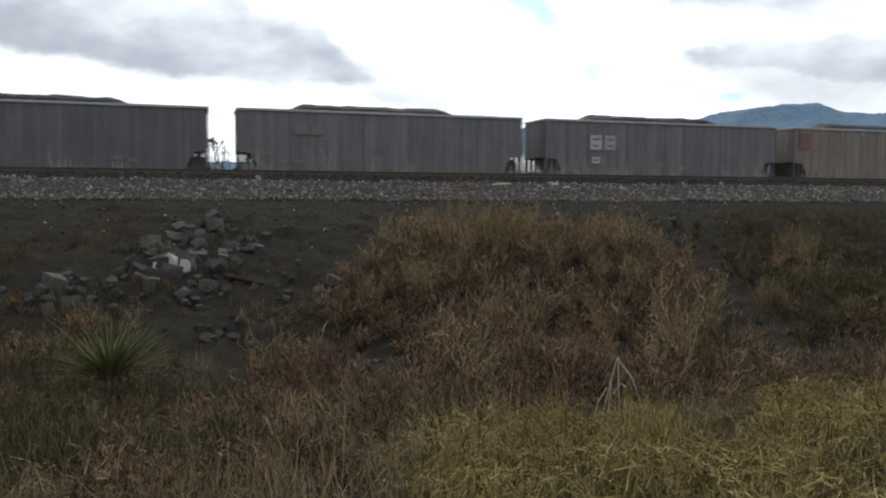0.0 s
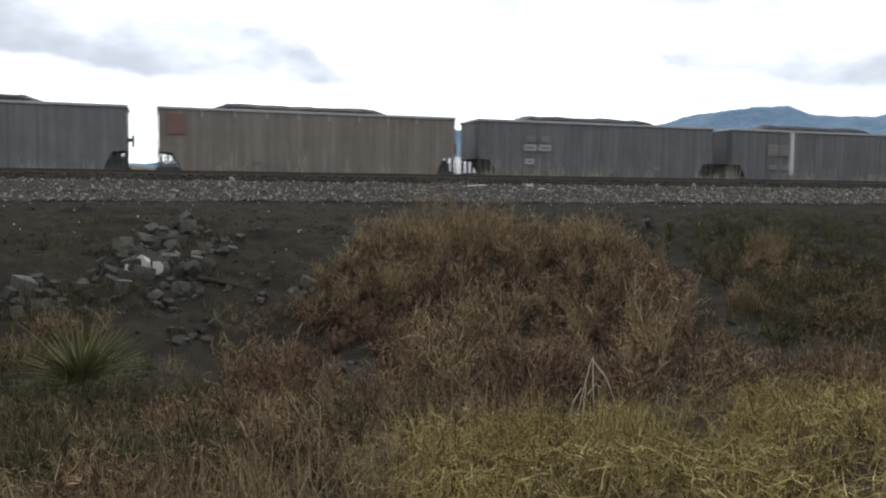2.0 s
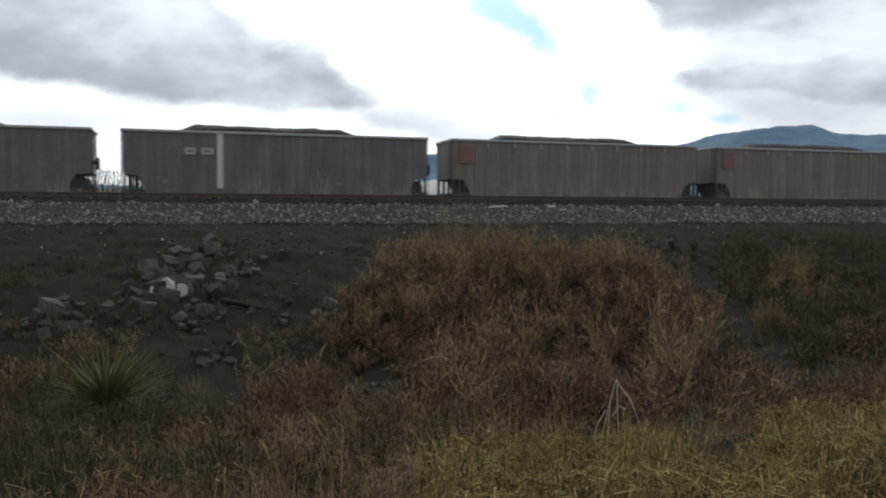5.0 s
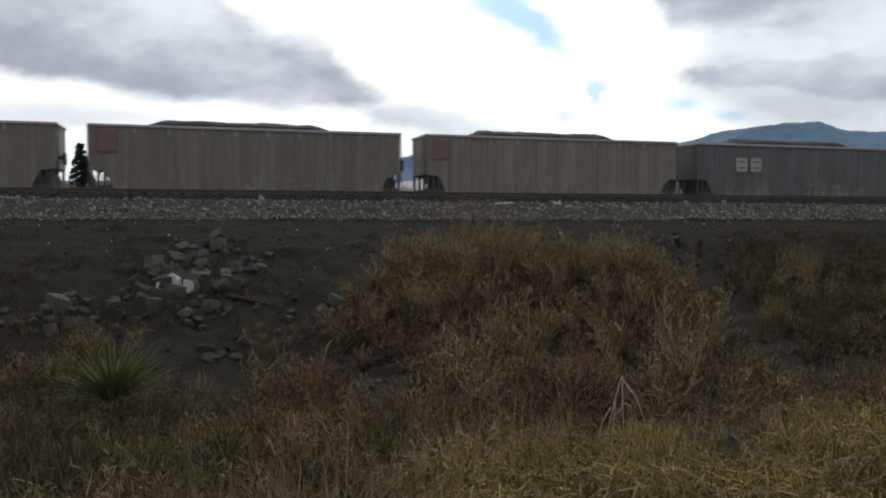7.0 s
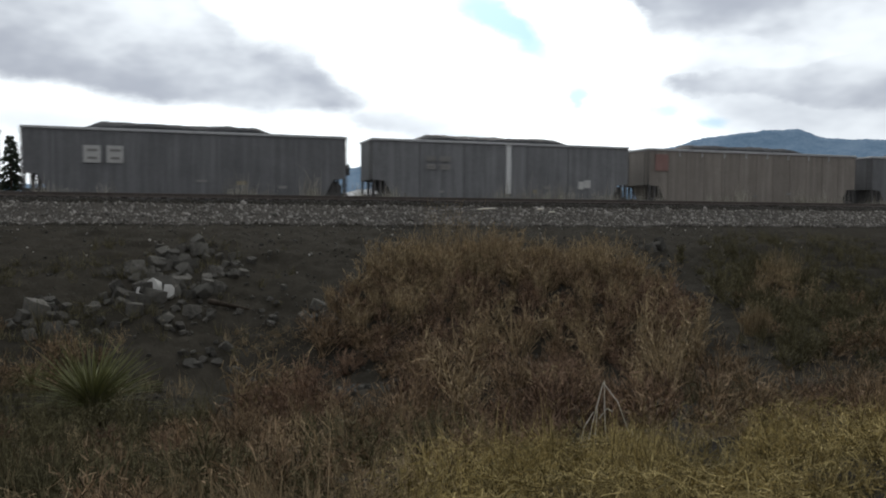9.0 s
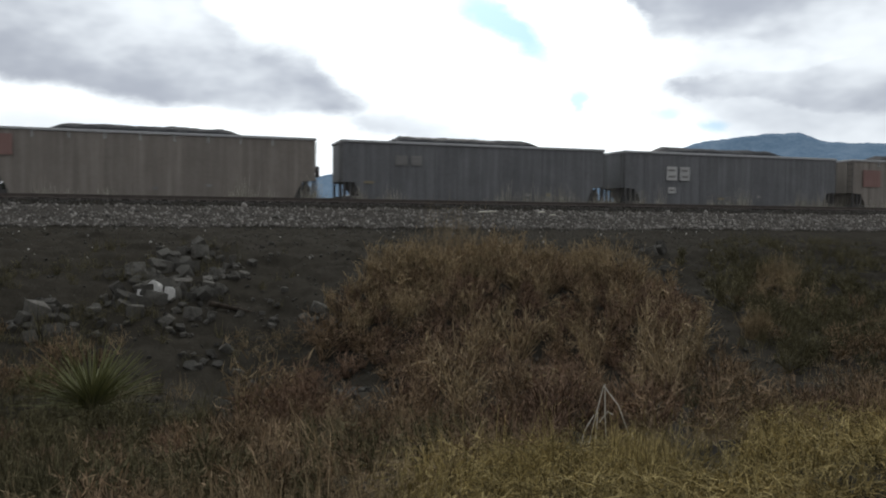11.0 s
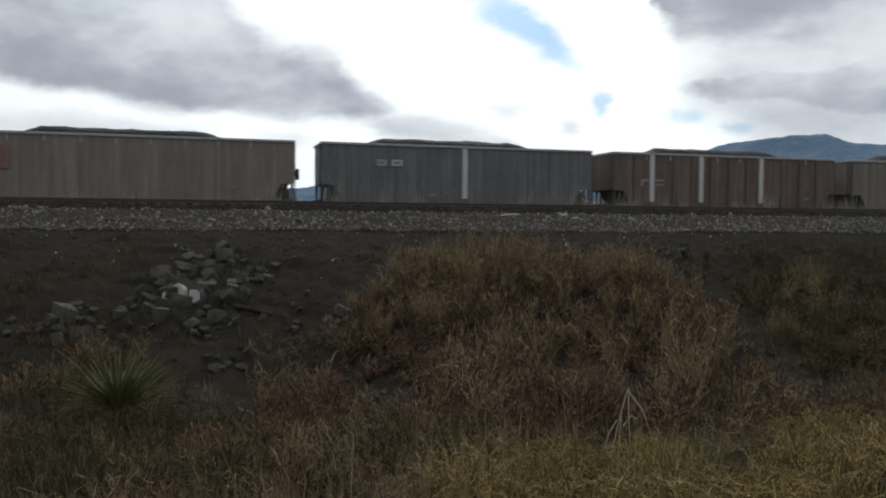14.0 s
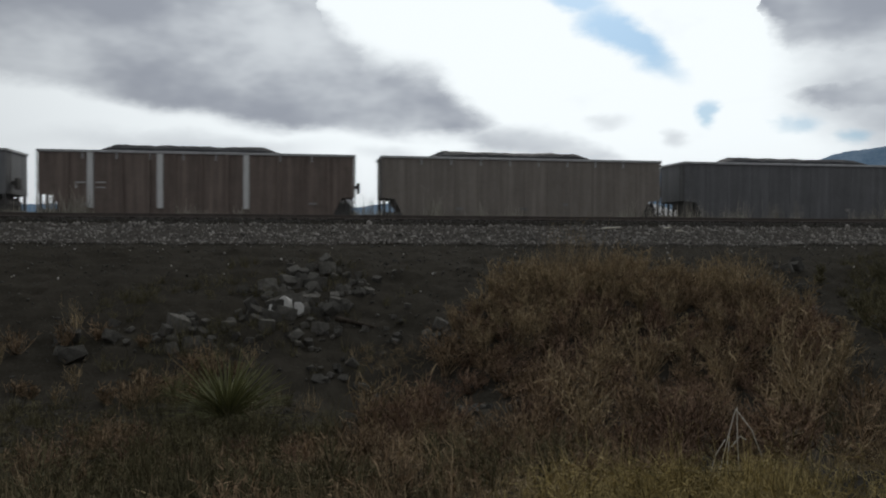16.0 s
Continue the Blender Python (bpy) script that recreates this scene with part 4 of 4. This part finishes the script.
def coal_data(seed):
    bm = bmesh.new()
    n, m = 60, 10
    grid = []
    for i in range(n + 1):
        x = -7.3 + 14.6 * i / n
        along = max(0.0, min(1.0, (x + 5.45) / 1.3)) * max(0.0, min(1.0, (4.6 - x) / 1.6))
        row = []
        for j in range(m + 1):
            y = -1.41 + 2.82 * j / m
            arch = max(0.0, 1 - (y / 1.42) ** 2) ** 0.6
            z = TOP - 0.16 + 0.56 * along * arch + 0.07 * noise.noise((x * 0.7, y, seed)) + 0.05 * noise.noise((x * 2.5, y * 2.5, seed + 9))
            row.append(bm.verts.new((x, y, z)))
        grid.append(row)
    for a, b in zip(grid, grid[1:]):
        for j in range(m):
            bm.faces.new((a[j], b[j], b[j + 1], a[j + 1]))
    return data(bm, "coal_load", M_COAL)


def simple(name, material, *boxes, bevel=0.0):
    bm = bmesh.new()
    for b in boxes:
        box(bm, *b, bevel)
    return data(bm, name, material)


def ladder_data():
    bm = bmesh.new()
    for y in (-0.2, 0.2):
        rod(bm, (0, y, 1.0), (0, y, 3.9), 0.02, None, 6)
    for k in range(8):
        rod(bm, (0, -0.2, 1.15 + 0.36 * k), (0, 0.2, 1.15 + 0.36 * k), 0.014, None, 6)
    return data(bm, "ladder", M_UNDER)


def coupler_data():
    bm = bmesh.new()
    box(bm, 0, 0.62, -0.09, 0.09, 0.76, 0.96, 0.02)
    box(bm, 0.5, 0.72, -0.15, 0.12, 0.72, 1.02, 0.03)
    return data(bm, "coupler", M_UNDER)


def hose_data():
    bm = bmesh.new()
    for a, b in (((0, 0.35, 0.9), (0.25, 0.33, 0.62)), ((0.25, 0.33, 0.62), (0.45, 0.3, 0.5))):
        rod(bm, a, b, 0.025, None, 6)
    return data(bm, "brake_hose", M_UNDER)


def wheelset_data():
    bm = bmesh.new()
    for y in (-0.75, 0.75):
        for r, w, o in ((0.46, 0.10, 0.0), (0.485, 0.03, -0.06 if y > 0 else 0.06)):
            bmesh.ops.create_cone(bm, cap_ends=True, segments=28, radius1=r, radius2=r, depth=w, matrix=Matrix.Translation((0, y + o, 0)) @ pose(0, 0, 0, 90))
        for k in range(4):
            bmesh.ops.create_cone(bm, cap_ends=True, segments=8, radius1=0.06, radius2=0.06, depth=0.14, matrix=pose(0, 0, 0, 0, 90 * k, 0) @ Matrix.Translation((0, y, 0.26)) @ pose(0, 0, 0, 90))
    rod(bm, (0, -1.05, 0), (0, 1.05, 0), 0.08, None, 10)
    return data(bm, "wheelset", M_WHEEL)


def reservoir_data():
    """A lying air tank with domed ends and two straps."""
    bm = bmesh.new()
    rod(bm, (0, -0.7, 1.42), (0, 0.7, 1.42), 0.25, None, 18)
    for e in (-1, 1):
        rod(bm, (0, e * 0.7, 1.42), (0, e * 0.8, 1.42), 0.25, 0.12, 18)
        rod(bm, (0, e * 0.4, 1.42), (0, e * 0.46, 1.42), 0.265, None, 18)
        box(bm, -0.2, 0.2, e * 0.43 - 0.03, e * 0.43 + 0.03, 1.06, 1.3)
    return data(bm, "air_reservoir", M_UNDER)


def side_frame_data():
    bm = bmesh.new()
    prism(bm, [(-1.2, 0.42), (-1.15, 0.62), (-0.45, 0.74), (0.45, 0.74), (1.15, 0.62), (1.2, 0.42), (0.95, 0.40), (0.45, 0.2), (-0.45, 0.2), (-0.95, 0.40)], -0.07, 0.07)
    return data(bm, "side_frame", M_UNDER)


D = {
    "dark": body_data(M_STEEL), "brown": body_data(M_BROWN), "ribbed": body_data(M_RIBBED),
    "coal": [coal_data(k * 3.7) for k in range(4)],
    "rim": simple("top_chord", M_RIM, (-HALF - 0.02, HALF + 0.02, -0.075, 0.075, TOP - 0.12, TOP), bevel=0.012),
    "end_rim": simple("end_chord", M_RIM, (-0.06, 0.06, -WIDE, WIDE, TOP - 0.11, TOP + 0.01), bevel=0.012),
    "rib_dark": simple("side_rib", M_STEEL, (-0.05, 0.05, -0.012, 0.012, 0.74, TOP - 0.14), bevel=0.01),
    "rib_brown": simple("side_rib", M_BROWN, (-0.05, 0.05, -0.02, 0.02, 0.74, TOP - 0.14), bevel=0.01),
    "rib_ribbed": simple("side_rib", M_RIBBED, (-0.08, 0.08, -0.06, 0.06, 0.74, TOP - 0.14), bevel=0.015),
    "bracket": simple("rim_bracket", M_RIM, (-0.035, 0.035, -0.02, 0.02, TOP - 0.42, TOP - 0.11), bevel=0.006),
    "stripe": simple("white_post", M_POST, (-0.14, 0.14, -0.05, 0.05, 1.2, TOP - 0.13), bevel=0.01),
    "sill": simple("side_sill", M_UNDER, (-HALF, HALF, -0.06, 0.06, 0.72, 1.12), bevel=0.01),
    "post": simple("corner_post", M_UNDER, (-0.06, 0.06, -0.06, 0.06, 1.06, 1.9), bevel=0.01),
    "platform": simple("end_platform", M_UNDER, (-0.65, 0.65, -1.34, 1.34, 1.00, 1.06), bevel=0.01),
    "centre": simple("centre_sill", M_UNDER, (-7.7, 7.7, -0.3, 0.3, 0.62, 0.98), bevel=0.02),
    "hopper": simple("hopper_bay", M_UNDER, (-1.1, 1.1, -1.2, 1.2, 0.30, 0.74), bevel=0.1),
    "ladder": ladder_data(), "coupler": coupler_data(), "hose": hose_data(), "wheelset": wheelset_data(), "side_frame": side_frame_data(),
    "reservoir": reservoir_data(), "valve": simple("valve_box", M_UNDER, (-0.22, 0.22, -0.2, 0.2, 1.06, 1.55), (-0.12, 0.12, -0.14, 0.14, 1.55, 1.7), bevel=0.02),
    "gusset": simple("end_gusset", M_UNDER, (-0.16, 0.16, -0.02, 0.02, 1.06, 1.84), bevel=0.005),
    "step": simple("stirrup_step", M_UNDER, (-0.22, 0.22, -0.02, 0.02, 0.36, 0.40), (-0.22, -0.18, -0.02, 0.02, 0.40, 0.78), (0.18, 0.22, -0.02, 0.02, 0.40, 0.78), bevel=0.004),
    "bolster": simple("bolster", M_UNDER, (-0.2, 0.2, -1.0, 1.0, 0.44, 0.64), bevel=0.02),
    "handbrake": simple("brake_wheel_bracket", M_UNDER, (-0.18, 0.0, -0.25, 0.25, 2.3, 2.45), (-0.30, -0.18, -0.28, 0.28, 2.05, 2.6), bevel=0.01),
    "bar": simple("marking", M_MARK, (-0.5, 0.5, -0.004, 0.004, -0.5, 0.5)),
    "pan_white": simple("reporting_panel", M_PANEL, (-0.5, 0.5, -0.006, 0.006, -0.5, 0.5)),
    "pan_dim": simple("reporting_panel", M_DIM, (-0.5, 0.5, -0.006, 0.006, -0.5, 0.5)),
    "pan_red": simple("red_panel", M_RED, (-0.5, 0.5, -0.005, 0.005, -0.5, 0.5)),
    "pan_yellow": simple("reflector", M_YELLOW, (-0.5, 0.5, -0.006, 0.006, -0.5, 0.5)),
}

# Marks on the near side: what, from and to along the car from its middle, from and to above the rail.
PAIR = [(-4.75, -4.05), (-3.87, -3.2)]
KINDS = {
    "plain": [],
    "high_pair": [("pan_dim", -4.64, -4.02, 2.72, 3.22), ("pan_dim", -3.82, -3.25, 2.74, 3.24), ("pan_yellow", -6.3, -5.8, 1.75, 1.88)],
    "pair_and_one": [("pan_white", a, b, 2.33, 3.12) for a, b in PAIR] + [("pan_white", -4.62, -4.13, 1.58, 1.93)],
    "four_and_one": [("pan_dim", a + 0.08, b - 0.06, 2.79, 3.14) for a, b in PAIR] + [("pan_white", a - 0.05, b, 2.31, 2.66) for a, b in PAIR] + [("pan_white", -4.74, -4.2, 1.59, 1.88)],
    "dim_pair": [("pan_dim", a - 0.1, b, 2.40, 3.08) for a, b in PAIR] + [("pan_dim", -4.74, -4.15, 1.54, 1.82), ("pan_dim", -3.9, -3.3, 1.54, 1.82)],
    "small_pair": [("pan_white", -4.62, -4.12, 2.80, 3.13), ("pan_white", -3.87, -3.28, 2.81, 3.14)],
    "wide_pair": [("pan_white", -4.82, -4.07, 2.33, 3.13), ("pan_white", -3.83, -3.10, 2.34, 3.14)],
    "four_small": [("pan_dim", -4.54, -4.07, 2.84, 3.12), ("pan_dim", -3.83, -3.23, 2.84, 3.12), ("pan_dim", -4.54, -4.07, 2.42, 2.70), ("pan_dim", -3.83, -3.23, 2.42, 2.70),
                   ("pan_white", 4.25, 4.6, 1.52, 1.95), ("pan_white", 4.62, 5.0, 1.6, 2.03)],
    "red": [("pan_red", -7.05, -6.2, 2.68, 3.62)],
    "big_red": [("pan_red", -6.7, -5.3, 2.25, 3.30)],
    "lettered": [("pan_white", -5.71, -5.25, 2.36, 2.44), ("pan_white", -5.71, -5.64, 2.12, 2.36), ("pan_white", -4.8, -4.36, 2.14, 2.2), ("pan_white", -4.8, -4.36, 2.38, 2.44)],
}
# body, marks, white posts, in the order of the train
TRAIN = [("dark", "plain", ()), ("dark", "high_pair", ()), ("dark", "pair_and_one", ()), ("brown", "red", ()), ("dark", "four_and_one", ()),
         ("dark", "dim_pair", (-3.04,)), ("dark", "small_pair", (-3.0,)), ("brown", "red", ()), ("brown", "red", ()), ("brown", "red", ()),
         ("dark", "wide_pair", ()), ("dark", "four_small", (0.07,)), ("brown", "red", ()), ("dark", "high_pair", ()), ("dark", "pair_and_one", ()),
         ("brown", "big_red", ()), ("dark", "small_pair", (0.07,)), ("ribbed", "lettered", (-5.05, -1.88, 2.15)), ("brown", "plain", ()), ("dark", "plain", ())]
WORDS = {"dark": "dirty black", "brown": "dusty grey-brown", "ribbed": "rusty dark-brown ribbed"}
CARS, FRONT_WHEELS, REAR_WHEELS = [], [], []


def hopper_car(k, body, marks, posts):
    extra = {"red": " with a faded red panel", "big_red": " with large red panel", "plain": " heaped with coal"}.get(marks, " with pale panels")
    if posts:
        extra += " and white post" + ("s" if len(posts) > 1 else "")
    car = tagged(new("coal_hopper_car"), WORDS[body] + " coal hopper car" + extra, "railway car", "cars of the coal train")
    car.matrix_basis = Matrix.Translation(at(0, TRAIN_D, TRAIN_Z)) @ pose(0, 0, 0, 0, 0, TURN)
    rr = random.Random(k)
    side, end, slope, floor = D[body]
    for e in (-1, 1):
        child("side_sheet", side, car).location = (0, e * (WIDE - 0.025), 0)
        child("end_sheet", end, car).location = (e * (HALF - 0.025), 0, 0)
        child("slope_sheet", slope, car).matrix_basis = pose(0, 0, 0, 0, 0, 0 if e > 0 else 180)
    child("floor_sheet", floor, car)
    child("coal_load", D["coal"][k % 4], car, "black heaped coal")
    for y in (-1, 1):
        child("top_chord", D["rim"], car, "pale rim, caught skylight painted in").location = (0, y * (WIDE + 0.0), 0)
        child("side_sill", D["sill"], car).location = (0, y * (WIDE - 0.12), 0)
        for i in range(11):
            x = -6.1 + 12.2 * i / 10
            if any(abs(x - p) < 0.4 for p in posts):
                continue
            child("side_rib", D["rib_" + body], car).location = (x, y * (WIDE + {"dark": 0.012, "brown": 0.018, "ribbed": 0.06}[body]), 0)
        if body != "dark":
            for i in range(8):
                child("rim_bracket", D["bracket"], car, "bare worn bracket").location = (-5.4 + 1.53 * i, y * (WIDE + 0.02), 0)
        for p in posts:
            child("white_post", D["stripe"], car, "white painted post").location = (p, y * (WIDE + 0.055), 0)
        for x in (-7.3, -7.0, -6.72, 6.72, 7.0, 7.3):
            child("corner_post", D["post"], car).location = (x, y * (WIDE - 0.1), 0)
    for e in (-1, 1):
        child("end_chord", D["end_rim"], car).location = (e * (HALF + 0.01), 0, 0)
        child("end_platform", D["platform"], car).location = (e * 6.9, 0, 0)
        child("ladder", D["ladder"], car).location = (e * (HALF + 0.06), -1.25, 0)
        for name, key in (("coupler", "coupler"), ("brake_hose", "hose")):
            child(name, D[key], car).matrix_basis = pose(e * 7.4, 0, 0, 0, 0, 0 if e > 0 else 180)
        bogie = new("bogie")
        bogie.parent = car
        bogie.location = (e * 6.2, 0, 0)
        child("bolster", D["bolster"], bogie)
        for y in (-1, 1):
            child("side_frame", D["side_frame"], bogie).location = (0, y * 0.98, 0)
        for x, group in ((-0.89, FRONT_WHEELS), (0.89, REAR_WHEELS)):
            ob = child("wheelset", D["wheelset"], bogie)
            ob.location = (x, 0, 0.46)
            group.append(ob)
        for y in (-1, 1):
            child("stirrup_step", D["step"], car).location = (e * 7.12, y * (WIDE - 0.12), 0)
    # the brake gear stands on one end platform
    child("air_reservoir", D["reservoir"], car).location = (6.98, 0, 0)
    child("valve_box", D["valve"], car).location = (6.98, -1.08, 0)
    child("valve_box", D["valve"], car).location = (6.98, 1.08, 0)
    for y in (-1, 1):
        child("end_gusset", D["gusset"], car).location = (6.58, y * (WIDE - 0.18), 0)
    child("brake_wheel_bracket", D["handbrake"], car).matrix_basis = pose(HALF + 0.02, -0.6, 0, 0, 0, 180)
    child("centre_sill", D["centre"], car)
    for x in (-3.6, 0, 3.6):
        child("hopper_bay", D["hopper"], car).location = (x, 0, 0)
    for key, a, b, lo, hi in KINDS[marks]:
        panel = child(D[key].name.split(".")[0], D[key], car, {"pan_white": "faded white panel", "pan_dim": "grimy grey panel", "pan_red": "faded red panel", "pan_yellow": "dull yellow strip"}[key])
        panel.matrix_basis = Matrix.Translation(((a + b) / 2, -WIDE - 0.075, (lo + hi) / 2)) @ Matrix.Diagonal((b - a, 1, hi - lo, 1))
        if key in ("pan_white", "pan_dim") and b - a > 0.45 and hi - lo > 0.25:
            rows = 2 if hi - lo > 0.45 else 1
            for r in range(rows):
                bar = child("marking", D["bar"], panel)
                bar.matrix_basis = Matrix.Translation((rr.uniform(-0.05, 0.05), -0.011, 0.22 - 0.45 * r if rows == 2 else 0)) @ Matrix.Diagonal((rr.uniform(0.5, 0.66), 1, 0.15 if rows == 2 else 0.3, 1))
    for i in range(3):      # small reflectors and stencils low on the side
        x = rr.uniform(-5.5, 5.8)
        if rr.random() < 0.8:
            panel = child("reflector", D["pan_yellow" if rr.random() < 0.15 else "pan_dim"], car)
            panel.matrix_basis = Matrix.Translation((x, -WIDE - 0.075, rr.uniform(1.25, 1.6))) @ Matrix.Diagonal((rr.uniform(0.2, 0.5), 1, rr.uniform(0.1, 0.18), 1))
    CARS.append(car)


for k, (body, marks, posts) in enumerate(TRAIN):
    hopper_car(k, body, marks, posts)


# Where the rear of the first car is along the railway, time by time.
PLACE = [(0.0, 0.67), (0.5, -7.90), (1.0, -16.42), (1.5, -24.94), (2.0, -34.09), (2.5, -42.58), (3.0, -51.12), (3.5, -59.61), (4.0, -68.15),
         (6.5, -110.98), (7.0, -119.42), (7.5, -127.86), (8.0, -136.40), (8.5, -145.27), (9.0, -153.74), (11.5, -196.23), (12.0, -204.73), (12.5, -213.20),
         (13.0, -221.55), (13.5, -230.07), (14.0, -238.42), (14.5, -246.94), (15.0, -255.90), (15.5, -264.32), (16.0, -272.81)]


def motions():
    for k, car in enumerate(CARS):
        walk(car, [(t, Matrix.Translation(at(s + PITCH * k - HALF, TRAIN_D, TRAIN_Z)) @ pose(0, 0, 0, 0, 0, TURN)) for t, s in PLACE])
    # every wheel rolls alike: 17.1 m/s on a tread of 0.46 m radius
    turn = math.degrees(17.1 / 0.46) / FPS
    for group, x in ((FRONT_WHEELS, -0.89), (REAR_WHEELS, 0.89)):
        walk(group[0], [(i / FPS, pose(x, 0, 0.46, 0, -turn * i, 0)) for i in range(16 * FPS + 1)])
        done = group[0].animation_data
        for ob in group[1:]:
            ob.rotation_mode = "QUATERNION"
            keys = ob.animation_data_create()
            keys.action = done.action
            keys.action_slot = done.action_slot


motions()
